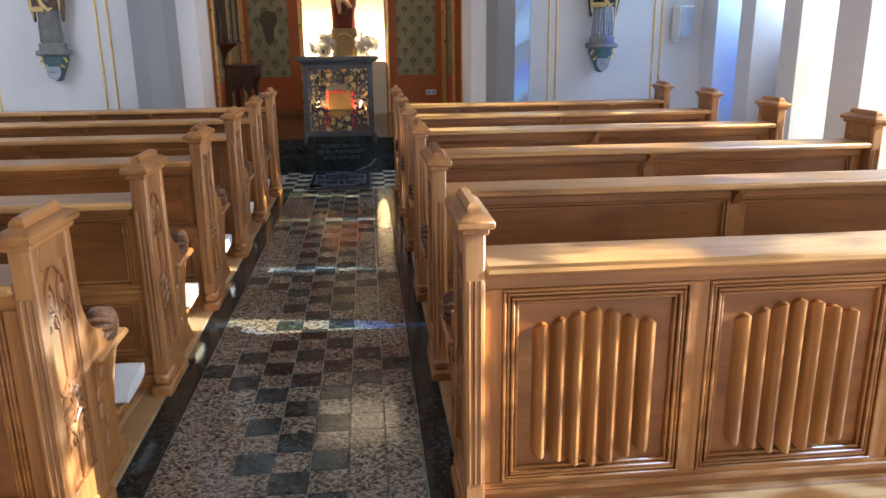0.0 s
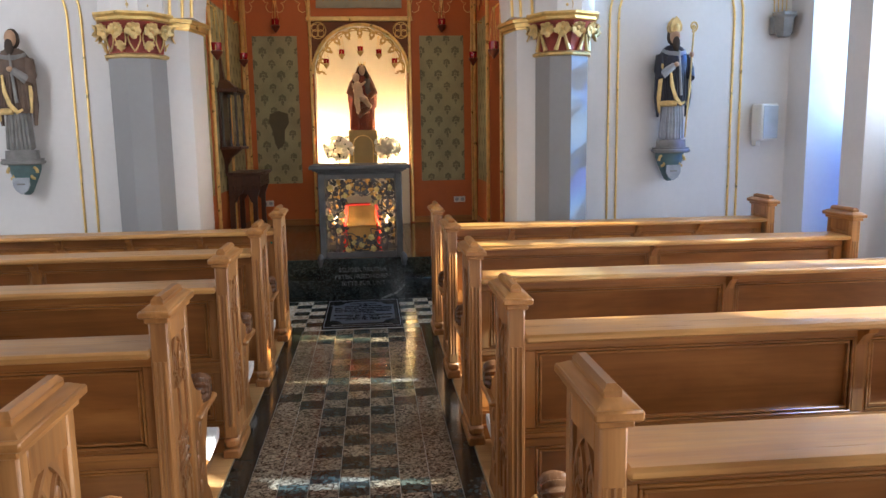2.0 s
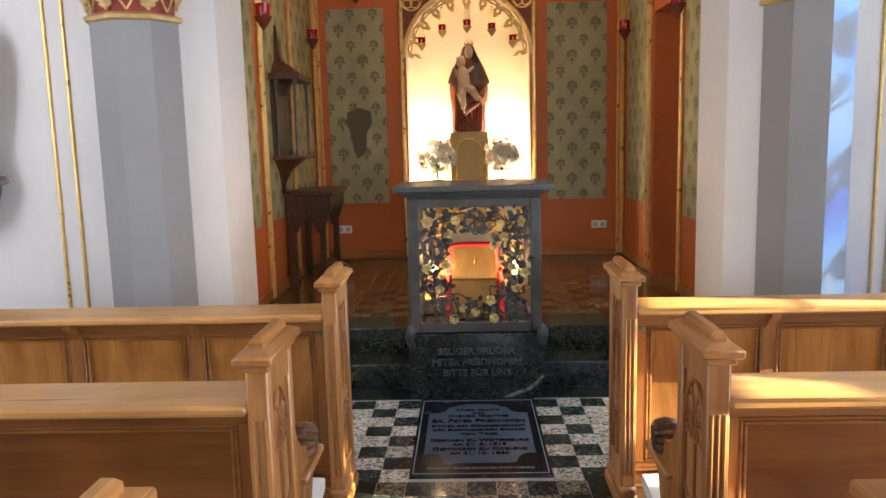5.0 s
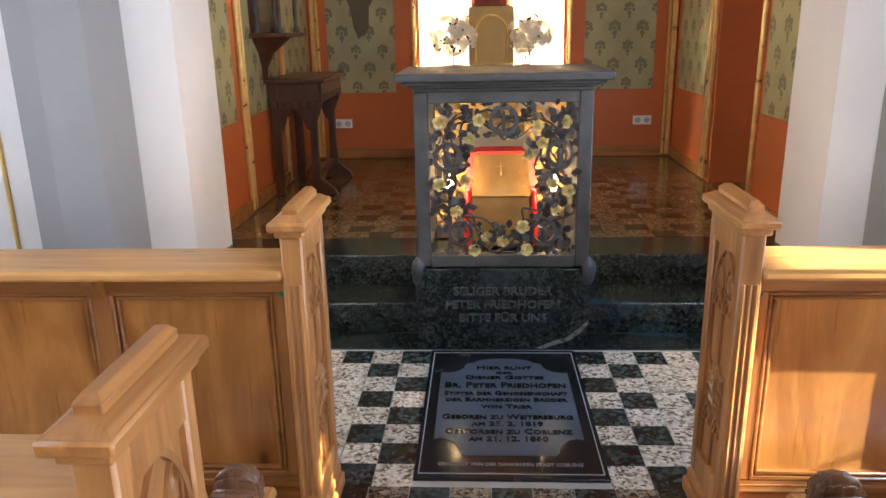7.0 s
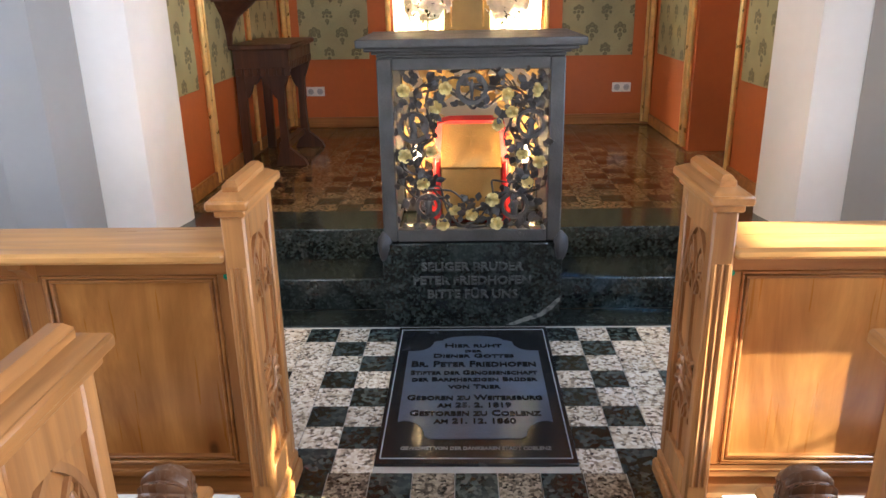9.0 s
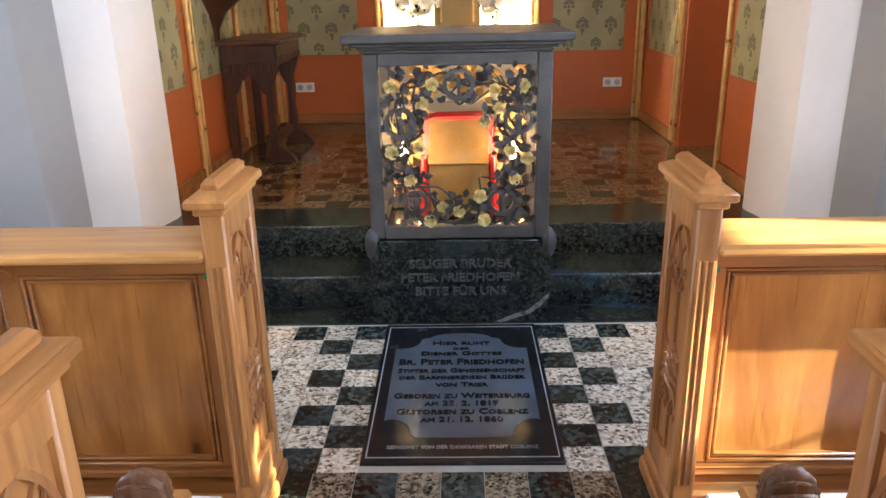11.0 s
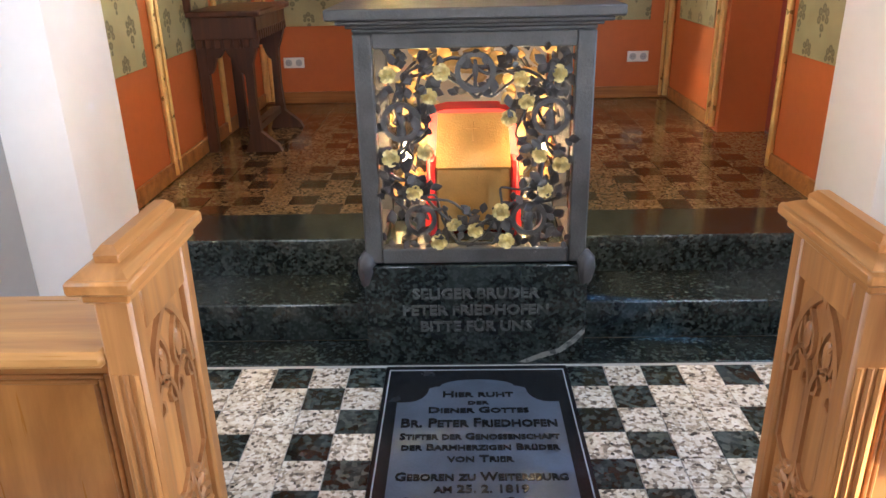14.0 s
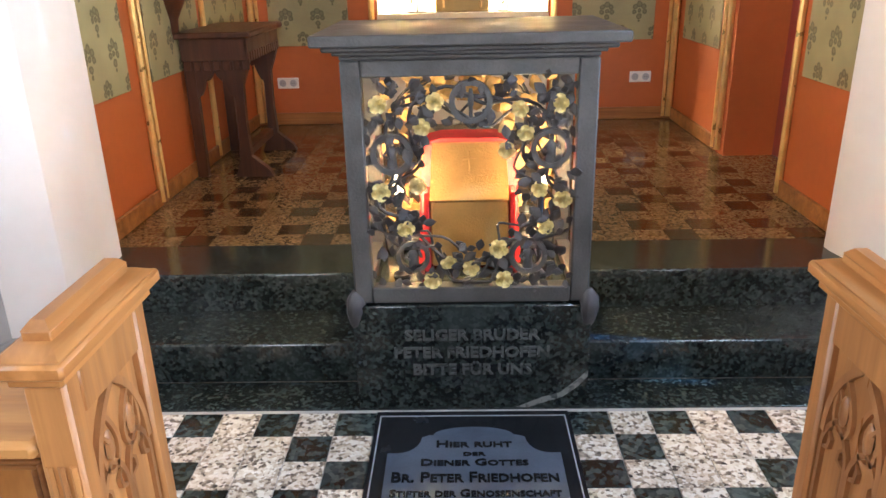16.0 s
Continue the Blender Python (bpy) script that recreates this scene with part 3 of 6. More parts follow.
# blind arches in gilt line on the chancel wall
for sg in (-1, 1):
    for xa, xb in ((2.45, 3.80), (2.54, 3.71)) if sg > 0 else ((2.48, 3.85), (2.60, 3.74)):
        mid, r = (xa + xb) / 2, (xb - xa) / 2
        zs = 2.62
        pts = [(sg * xa, NAVE_Y - 0.006, 0.05), (sg * xa, NAVE_Y - 0.006, zs)] + [(sg * x, NAVE_Y - 0.006, z) for x, z in arc(mid, zs, r, math.pi, 0, 20)[1:-1]] + \
              [(sg * xb, NAVE_Y - 0.006, zs), (sg * xb, NAVE_Y - 0.006, 0.05)]
        structure("trim_blind_arch", Shape().tube(pts, 0.011, 8), gold, "gilt line moulding of the blind arch on the wall")

# niche
NX = 1.58
structure("floor_niche", Shape().box(-NX - 0.3, NX + 0.3, 9.02, NICHE_Y + 0.6, -0.2, TOP - 0.004, 0.0), warm_dim_granite, "raised niche floor bed under the tiles")
for name, s in (("wall_niche_left", Shape().box(-NX - 0.3, -NX, 9.0, NICHE_Y + 0.5, 0, 4.6, 0.0)),
                ("wall_niche_right", Shape().box(NX, NX + 0.3, 10.80, NICHE_Y + 0.5, 0, 4.6, 0.0).box(NX, NX + 0.3, 9.0, 9.95, 0, 4.6, 0.0).box(NX, NX + 0.3, 9.95, 10.80, 2.55, 4.6, 0.0))):
    structure(name, s, orange, "orange painted niche side wall")
structure("wall_doorway", Shape().box(NX + 0.3, NX + 0.36, 9.9, 11.05, TOP, 2.55, 0.0), red_paint, "dark red door recess in the niche wall")
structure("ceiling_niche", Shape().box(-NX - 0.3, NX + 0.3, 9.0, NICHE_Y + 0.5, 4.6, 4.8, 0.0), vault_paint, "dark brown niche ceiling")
RW, RS = 0.63, 2.37              # recess half width and springing
s = Shape()
for sg in (-1, 1):
    s.box(sg * RW, sg * NX, NICHE_Y, NICHE_Y + 0.4, 0, RS, 0.0)
s.strip([(-NX, RS)] + arc(0, RS, RW, math.pi, 0, N) + [(NX, RS)], [(-NX, 4.6)] + [(-NX + 2 * NX * i / N, 4.6) for i in range(N + 1)] + [(NX, 4.6)], 1, NICHE_Y, NICHE_Y + 0.4)
structure("wall_niche_back", s, orange, "orange painted niche wall with an arched recess")
structure("wall_recess", Shape().box(-RW - 0.05, RW + 0.05, NICHE_Y + 0.4, NICHE_Y + 0.46, 0, 3.2, 0.0), cream, "cream plaster back of the lit recess")
lining = Shape().strip(arc(0, RS, RW - 0.004, math.pi, 0, N), arc(0, RS, RW - 0.012, math.pi, 0, N), 1, NICHE_Y + 0.01, NICHE_Y + 0.4)
for sg in (-1, 1):
    lining.box(sg * (RW - 0.012), sg * (RW - 0.004), NICHE_Y + 0.01, NICHE_Y + 0.4, TOP, RS, 0.0)
structure("wall_recess_lining", lining, cream, "cream plaster sides of the lit recess")
structure("altar_shelf", Shape().box(-RW + 0.012, RW - 0.012, NICHE_Y - 0.1, NICHE_Y + 0.4, TOP, 1.12, 0.006), cream, "cream plaster shelf block in the recess")

# steps
for name, y0, y1, z0, z1 in (("step_1", 8.69, 8.985, 0.0, STEP), ("step_2", 8.985, 9.319, 0.0, TOP)):
    st = tagged(part(name, Shape().box(-1.53, 1.53, y0, y1, z0, z1, 0.006), serpentine), "polished dark green stone step below the niche", "step", "altar steps", "structure")
structure("trim_step_strip", Shape().box(-1.9, 1.9, 8.505, 8.69, -0.01, 0.002, 0.001), serpentine, "dark green stone strip before the steps")

# ---- pews ----
ROWS_Y = [1.93 + 1.04 * i for i in range(6)]
PX0, PX1 = 0.563, 3.25           # aisle face and outer face of a pew
TH = 0.060                       # thickness of a bench end
DEEP = 0.27                      # its depth


def lancet(x0, x1, z0, z1, y=None, n=8):
    """A pointed arch as points of (u, z)."""
    w = x1 - x0
    zs = z1 - w * 0.9
    left = [(x0 + w * (1 - math.cos(a)), zs + w * 0.9 * math.sin(a) / math.sin(radians(60))) for a in [radians(60) * i / n for i in range(n + 1)]]
    right = [(x1 - w * (1 - math.cos(a)), zs + w * 0.9 * math.sin(a) / math.sin(radians(60))) for a in [radians(60) * i / n for i in range(n + 1)]]
    return [(x0, z0)] + left + list(reversed(right)) + [(x1, z0)]


def carve_face(end, s, xf):
    """Gothic tracery in the sunk face of a bench end: mouchettes, paired lancets and a knot of leaves."""
    u0, u1 = 0.050, DEEP - 0.050
    mid, w = DEEP / 2, (DEEP - 0.10) / 2

    def rib(points, r=0.0065, closed=False):
        return Shape().tube([(xf, u, z) for u, z in points], r, 4, closed, 1.2)
    t = rib(lancet(u0, u1, 0.70, 0.862), 0.008)
    for q in (-1, 1):
        loop = []
        for k in range(16):
            a = math.tau * k / 16
            du, dz = 0.026 * math.cos(a) * (1.0 - 0.35 * math.sin(a)), 0.052 * math.sin(a)
            loop.append((mid + q * (0.040 + du * 0.92 + dz * 0.16), 0.772 + dz * 0.96 - du * 0.3))
        t.tube([(xf, u, z) for u, z in loop], 0.0055, 4, True)
        t.ball((xf - 0.001, mid + q * 0.038, 0.765), 0.006, 0.013, 0.030, 8, 5)
        t.tube([(xf, mid + q * 0.030, 0.742), (xf - 0.002, mid + q * 0.044, 0.775), (xf, mid + q * 0.062, 0.805)], [0.003, 0.005, 0.002], 4)
    part("tracery_head", t.mirrored(s), carved, end, "carved gothic tracery head")
    for z0, z1 in ((0.515, 0.742), (0.150, 0.372)):
        for q in (-1, 1):
            a, b = (mid - w, mid - 0.004) if q < 0 else (mid + 0.004, mid + w)
            m = (a + b) / 2
            light = rib(lancet(a, b, z0, z1), 0.0055)
            light.tube([(xf + 0.002, a + 0.014, z0 + 0.01), (xf + 0.002, a + 0.014, z1 - 0.075)], 0.0035, 4)
            for c in (-1, 1):
                light.tube([(xf, m + c * 0.036, z1 - 0.070), (xf - 0.001, m + c * 0.018, z1 - 0.060), (xf, m + c * 0.016, z1 - 0.045), (xf, m + c * 0.026, z1 - 0.034)], [0.004, 0.006, 0.005, 0.002], 4)
            light.tube([(xf, a, z0), (xf - 0.001, a + 0.020, z0 - 0.022), (xf, m, z0 - 0.028), (xf, b - 0.014, z0 - 0.012), (xf, b, z0 + 0.004)], 0.0055, 4)
            part("lancet_panel", light.mirrored(s), carved, end)
    knot = Shape()
    for q in (-1, 1):
        for k in range(3):
            zc = 0.395 + 0.036 * k
            knot.tube([(xf, mid + q * 0.004, zc - 0.02), (xf - 0.004, mid + q * 0.030, zc + 0.008), (xf - 0.004, mid + q * (0.062 - 0.006 * k), zc - 0.004), (xf, mid + q * 0.070, zc - 0.026)], [0.004, 0.0085, 0.0075, 0.003], 5)
            knot.ball((xf - 0.001, mid + q * (0.026 + 0.014 * (k % 2)), zc + 0.020), 0.006, 0.015, 0.012, 8, 5)
        knot.tube([(xf, mid + q * 0.066, 0.492), (xf - 0.003, mid + q * 0.036, 0.470), (xf - 0.003, mid + q * 0.010, 0.485), (xf, mid + q * 0.004, 0.512)], [0.003, 0.007, 0.007, 0.003], 5)
        part("leaf", Shape().ball((xf - 0.001, mid + q * 0.030, 0.112), 0.006, 0.022, 0.014, 8, 5).mirrored(s), carved, end)
    knot.tube([(xf, mid, 0.375), (xf - 0.003, mid + 0.004, 0.44), (xf, mid, 0.515)], [0.004, 0.007, 0.004], 5)
    part("leaf_carving", knot.mirrored(s), carved, end, "carved knot of curled leaves")
    # dark ovals painted in for the shade inside drilled hollows
    for q, zc in ((-1, 0.405), (1, 0.430), (-1, 0.462), (1, 0.388), (1, 0.470)):
        part("drill_hole", Shape().ball((xf + 0.003, mid + q * 0.045, zc), 0.003, 0.0045, 0.008, 8, 4).mirrored(s), drilled, end)


def bench_end(pew, s, x0, carved_face, arm):
    """A bench end with its cap, feet and carving. x0: the face towards the aisle; s: the side of the aisle."""
    x1 = x0 + TH
    body = Shape().box(x0 + 0.016, x1 - 0.010, 0.012, DEEP - 0.012, 0.10, 0.937, 0.003)
    end = part("bench_end", body.mirrored(s), post_wood, pew)
    for y0, y1 in ((0, 0.042), (DEEP - 0.042, DEEP)):
        part("stile", Shape().box(x0, x1, y0, y1, 0.10, 0.937, 0.006).mirrored(s), post_wood, end)
    for z0, z1 in ((0.86, 0.937), (0.10, 0.19)):
        part("rail", Shape().box(x0 + 0.001, x1 - 0.001, 0.042, DEEP - 0.042, z0, z1, 0.003).mirrored(s), post_wood, end)
    # reeded back edge
    for k in (0.22, 0.5, 0.78):
        part("reed", Shape().tube([(x0 + TH * k, 0.001, 0.16), (x0 + TH * k, 0.001, 0.80)], 0.006, 6).mirrored(s), carved if k == 0.5 else post_wood, end)
    neck = Shape().box(x0 - 0.008, x1 + 0.008, -0.015, DEEP + 0.015, 0.933, 0.953, 0.004)
    part("cap_moulding", neck.mirrored(s), cap_wood, end)
    cap = Shape()
    cap.box(x0 - 0.022, x1 + 0.022, -0.034, DEEP + 0.032, 0.953, 0.977, 0.005)
    cap.frustum((x0 - 0.018, x1 + 0.018, -0.028, DEEP + 0.028), (x0 + 0.004, x1 - 0.004, 0.0, DEEP - 0.0), 0.975, 0.990)
    part("cap", cap.mirrored(s), cap_wood, end)
    cap = Shape().box(x0 + 0.010, x1 - 0.010, 0.012, DEEP - 0.012, 0.985, 1.004, 0.002)
    cap.frustum((x0 + 0.010, x1 - 0.010, 0.012, DEEP - 0.012), (x0 + 0.020, x1 - 0.020, 0.024, DEEP - 0.024), 1.004, 1.016)
    part("cap_ridge", cap.mirrored(s), cap_wood, end)
    foot = Shape().box(x0 - 0.012, x1 + 0.012, -0.015, DEEP + 0.03, 0.0, 0.05, 0.008).box(x0 - 0.006, x1 + 0.006, -0.008, DEEP + 0.015, 0.05, 0.105, 0.016)
    part("foot", foot.mirrored(s), post_wood, end)
    if carved_face:
        carve_face(end, s, x0 + 0.012)
    if arm:
        y = DEEP
        curve = [(y + 0.165 - 0.165 * math.cos(a), 0.80 - 0.245 * math.sin(a)) for a in [radians(90) * i / 10 for i in range(11)]]
        prof = [(y - 0.005, 0.06), (y - 0.005, 0.80)] + curve[1:] + [(y + 0.24, 0.50), (y + 0.24, 0.465), (y + 0.27, 0.45), (y + 0.235, 0.41), (y + 0.20, 0.34), (y + 0.17, 0.25), (y + 0.18, 0.16), (y + 0.23, 0.10), (y + 0.25, 0.06)]
        part("side_panel", Shape().prism(prof, 0, x0 + 0.010, x1 - 0.010).mirrored(s), oak_z, end)
        part("armrest", Shape().box(x0 - 0.014, x1 + 0.014, y + 0.06, y + 0.335, 0.462, 0.488, 0.008).mirrored(s), cap_wood, end)
        sc = Shape().lathe([(0.012, -0.05), (0.036, -0.046), (0.050, -0.03), (0.055, 0.0), (0.050, 0.03), (0.036, 0.046), (0.012, 0.05)], (0, 0, 0), 60, 1, 1, 12, 0.15)
        sc.moved(Matrix.Translation(((x0 + x1) / 2, y + 0.215, 0.545)) @ Matrix.Rotation(radians(90), 4, "Y") @ Matrix.Diagonal((1, 1, 0.95, 1)))
        part("scroll", sc.mirrored(s), glossy_carving, end, "fluted carved scroll on the armrest")
        lf = Shape()
        for k in range(5):
            lf.ball((x0 + 0.008, y + 0.07 + 0.03 * math.sin(k * 1.9), 0.20 + k * 0.055), 0.007, 0.022, 0.03, 8, 5)
        part("leaf_carving", lf.mirrored(s), carved, end, "carved leaves on the side panel")
    return end


def framed_panel(pew, s, x0, x1, z0, z1, y, style):
    """A sunk panel with a moulded border; the panel looks towards the back."""
    m = Shape()
    for d, h in ((0.0, 0.010), (0.013, 0.005), (0.026, 0.008), (0.039, 0.0)) if style == "linenfold" else ((0.0, 0.006), (0.014, 0.001)):
        a0, a1, b0, b1 = x0 + d, x1 - d, z0 + d, z1 - d
        t = 0.010
        m.box(a0, a1, y - h, y + 0.02, b0, b0 + t, 0.003).box(a0, a1, y - h, y + 0.02, b1 - t, b1, 0.003)
        m.box(a0, a0 + t, y - h, y + 0.02, b0 + t, b1 - t, 0.003).box(a1 - t, a1, y - h, y + 0.02, b0 + t, b1 - t, 0.003)
    frame_ob = part("panel", Shape().box(x0, x1, y + 0.016, y + 0.026, z0, z1, 0.002).mirrored(s), panel_wood if style == "front" else back_panel_wood, pew)
    part("moulding", m.mirrored(s), oak_x, frame_ob)
    if style == "linenfold":
        a0, a1, b0, b1 = x0 + 0.092, x1 - 0.092, z0 + 0.055, z1 - 0.085
        n, folds = 112, 7
        vs, fs = [], []
        for i in range(n + 1):
            k = i / n
            ph = k * folds
            y_f = y + 0.016 - 0.034 * abs(math.sin(math.pi * ph)) ** 1.1
            edge = 0.022 * abs(math.sin(math.pi * ph)) + 0.035 * math.cos(math.tau * (k - 0.5)) * 0.6
            x = a0 + (a1 - a0) * k
            for z, yy in ((b0 + 0.03 - edge, y + 0.018), (b0 + 0.03 - edge, y_f), (b1 - 0.03 + edge, y_f), (b1 - 0.03 + edge, y + 0.018)):
                vs.append((x, yy, z))
        for i in range(n):
            fs += [(4 * i + j, 4 * i + j + 1, 4 * i + j + 5, 4 * i + j + 4) for j in range(3)]
        part("linenfold", Shape().add(vs, fs).mirrored(s), oak_z, frame_ob, "carved linenfold relief")


def pew(s, style):
    label = {"plain": "light oak church pew with carved ends and a book ledge",
             "linenfold": "rear oak church pew with linenfold panels on its back",
             "front": "oak front kneeling desk with carved ends and plain panels"}[style]
    p = thing("pew" if style != "front" else "kneeling_desk", label, "pew" if style != "front" else "kneeler", None, "church pews")
    bench_end(p, s, PX0, True, style != "front")
    bench_end(p, s, PX1 - TH, False, style != "front")
    xa, xb = PX0 + TH, PX1 - TH
    part("ledge", Shape().box(xa, xb, -0.005, 0.225, 0.810, 0.840, 0.009).mirrored(s), ledge_wood, p, "broad pale book ledge with a rounded edge")
    yp = {"plain": 0.085, "linenfold": 0.035, "front": 0.085}[style]
    if style == "linenfold":
        cuts = [0.0, 0.62, 1.235, 1.85, 2.48]
        zr = [(0.135, 0.76)]
    elif style == "front":
        cuts = [0.0, 0.53, 1.02, 1.50, 1.98, 2.48]
        zr = [(0.17, 0.75)]
    else:
        cuts = [0.0, 1.24, 2.48]
        zr = [(0.47, 0.76), (0.16, 0.40)]
    span = xb - xa
    cuts = [xa + c / 2.48 * span for c in cuts]
    st = 0.055
    part("top_rail", Shape().box(xa, xb, yp, yp + 0.035, zr[0][1], 0.809, 0.003).mirrored(s), oak_x, p)
    for k, (z0, z1) in enumerate(zr):
        low = zr[k + 1][1] if k + 1 < len(zr) else 0.06
        part("rail", Shape().box(xa, xb, yp, yp + 0.035, low, z0, 0.003).box(xa, xb, yp - 0.012, yp, z0 - 0.035, z0 - 0.012, 0.004).mirrored(s), oak_x, p)
        for i, (c0, c1) in enumerate(zip(cuts, cuts[1:])):
            e0, e1 = c0 + (st if i == 0 else st / 2), c1 - (st if i == len(cuts) - 2 else st / 2)
            framed_panel(p, s, e0, e1, z0, z1, yp + 0.004, style)
        for i, c in enumerate(cuts):
            e0, e1 = (c, c + st) if i == 0 else (c - st, c) if i == len(cuts) - 1 else (c - st / 2, c + st / 2)
            part("stile", Shape().box(e0, e1, yp, yp + 0.035, z0, z1, 0.003).mirrored(s), oak_z, p)
    for c in cuts[1:-1]:
        prof = [(yp, 0.809), (0.02, 0.809), (0.025, 0.79), (0.05, 0.775), (yp - 0.015, 0.75), (yp, 0.73)]
        if style != "linenfold":
            part("bracket", Shape().prism(prof, 0, c - 0.018, c + 0.018).mirrored(s), oak_z, p)
    part("plinth", Shape().box(xa, xb, yp - 0.03, yp + 0.04, 0.0, 0.075, 0.008).mirrored(s), oak_x, p)
    if style == "linenfold":
        part("kneeling_step", Shape().box(xa - 0.02, xb, -0.16, yp - 0.03, 0.0, 0.075, 0.01).mirrored(s), ledge_wood, p)
    else:
        part("kneeler", Shape().box(xa + 0.02, xb - 0.02, -0.37, yp - 0.10, 0.10, 0.13, 0.008).mirrored(s), oak_x, p)
        for x in (xa + 0.1, (xa + xb) / 2, xb - 0.1):
            part("kneeler_leg", Shape().box(x - 0.02, x + 0.02, -0.35, -0.04, 0.0, 0.10, 0.003).mirrored(s), oak_x, p)
    if style != "front":
        part("seat", Shape().box(xa, xb, 0.10, 0.50, 0.43, 0.455, 0.008).mirrored(s), oak_x, p)
        part("seat_front", Shape().box(xa, xb, 0.44, 0.46, 0.30, 0.43, 0.003).mirrored(s), oak_x, p)
        part("backboard", Shape().box(xa, xb, yp + 0.036, yp + 0.05, 0.30, 0.809, 0.003).mirrored(s), oak_x, p)
    else:
        part("front_board", Shape().box(xa, xb, yp + 0.036, yp + 0.05, 0.06, 0.809, 0.003).mirrored(s), oak_x, p)
    return p


def cushion(s):
    """A kneeling pad, rounded and a little uneven along its length."""
    xa, xb = PX0 + TH + 0.005, PX1 - TH - 0.03
    n, ring = 36, 10
    vs, fs = [], []
    for i in range(n + 1):
        x = xa + (xb - xa) * i / n
        puff = 1.0 + 0.08 * math.sin(i * 1.7) + 0.05 * math.sin(i * 0.6)
        for k in range(ring):
            a = math.tau * k / ring
            yy = -0.20 + 0.125 * math.copysign(abs(math.cos(a)) ** 0.5, math.cos(a))
            zz = 0.160 + 0.030 * puff * math.copysign(abs(math.sin(a)) ** 0.6, math.sin(a)) + 0.02 * (yy + 0.2) / 0.15
            vs.append((x, yy, max(zz, 0.131)))
    for i in range(n):
        for k in range(ring):
            fs.append((i * ring + k, i * ring + (k + 1) % ring, (i + 1) * ring + (k + 1) % ring, (i + 1) * ring + k))
    fs += [tuple(range(ring)), tuple(n * ring + k for k in range(ring))]
    return Shape().add(vs, fs).mirrored(s)


for s in (-1, 1):
    rear = pew(s, "linenfold")
    rear.matrix_basis = Matrix.Translation((0, ROWS_Y[0], 0))
    p = pew(s, "plain")
    p.matrix_basis = Matrix.Translation((0, ROWS_Y[1], 0))
    for y in ROWS_Y[2:5]:
        copy_thing(p, Matrix.Translation((0, y, 0)))
    desk = pew(s, "front")
    desk.matrix_basis = Matrix.Translation((0, ROWS_Y[5], 0))
    cm = cushion(s).mesh("kneeling_pad", white_cloth)
    for y in ROWS_Y[1:]:
        solid("kneeling_pad", cm, None, "white cloth pad lying on the pew kneeler", "kneeling pad", "kneeling pads", "", Matrix.Translation((0, y, 0)))
    part("sticker", Shape().lathe([(0.008, 0), (0.008, 0.001)], (0, 0, 0), 12).moved(Matrix.Translation((s * 0.652, 0.084, 0.745)) @ Matrix.Rotation(radians(90), 4, "X")), green_dot, desk, "small round green sticker")

# ---- chancel wall: columns, statues, fittings ----


def octagon(r, cx, cy):
    return [(cx + r * math.cos(math.pi / 8 + k * math.pi / 4), cy + r * math.sin(math.pi / 8 + k * math.pi / 4)) for k in range(8)]


def leaf_shape(length, width, curl=0.3, lobes=True):
    """A lobed leaf in the xz plane, tip up, curling towards -y."""
    s = Shape()
    prof = [(0, 0.10), (0.12, 0.62), (0.26, 0.80), (0.36, 0.60), (0.50, 1.0), (0.64, 0.92), (0.70, 0.56), (0.84, 0.52), (0.96, 0.30), (1.0, 0.08)] if lobes else [(0, 0.1), (0.25, 0.7), (0.5, 1.0), (0.75, 0.65), (1.0, 0.03)]
    vs, fs = [], []
    for t, k in prof:
        y = -curl * length * t * t
        for u in (-1, 0, 1):
            vs.append((u * k * width / 2, y - (0.12 * width if u == 0 else 0), t * length))
    for t, k in prof:
        y = -curl * length * t * t
        for u in (-1, 0, 1):
            vs.append((u * k * width / 2, y + 0.08 * width, t * length))
    n, m = len(prof), 3 * len(prof)
    for i in range(n - 1):
        for j in range(2):
            a = 3 * i + j
            fs += [(a, a + 1, a + 4, a + 3), (m + a, m + a + 1, m + a + 4, m + a + 3)]
        fs += [(3 * i, 3 * i + 3, m + 3 * i + 3, m + 3 * i), (3 * i + 2, 3 * i + 5, m + 3 * i + 5, m + 3 * i + 2)]
    return s.add(vs, fs)


def leaf_cluster(seed):
    """A spray of lobed vine leaves on a short stalk, facing -y."""
    s = Shape()
    rnd = random.Random(seed)
    for k, (turn_by, size) in enumerate(((180, 0.082), (112, 0.078), (248, 0.080), (50, 0.066), (310, 0.064), (0, 0.055))):
        leaf = leaf_shape(size * rnd.uniform(0.92, 1.08), size * 1.15, rnd.uniform(0.25, 0.5))
        leaf.moved(Matrix.Translation((0, -0.030 - 0.004 * (k % 2), 0.004)) @ Matrix.Rotation(radians(turn_by + rnd.uniform(-9, 9)), 4, "Y") @ Matrix.Rotation(radians(rnd.uniform(-14, 14)), 4, "Z"))
        s.add(leaf.v, leaf.f)
    s.ball((0, -0.036, 0.0), 0.022, 0.018, 0.022, 8, 6)
    s.tube([(0, 0.02, -0.01), (0, -0.012, 0.0), (0, -0.036, 0.0)], [0.012, 0.010, 0.010], 6)
    return s


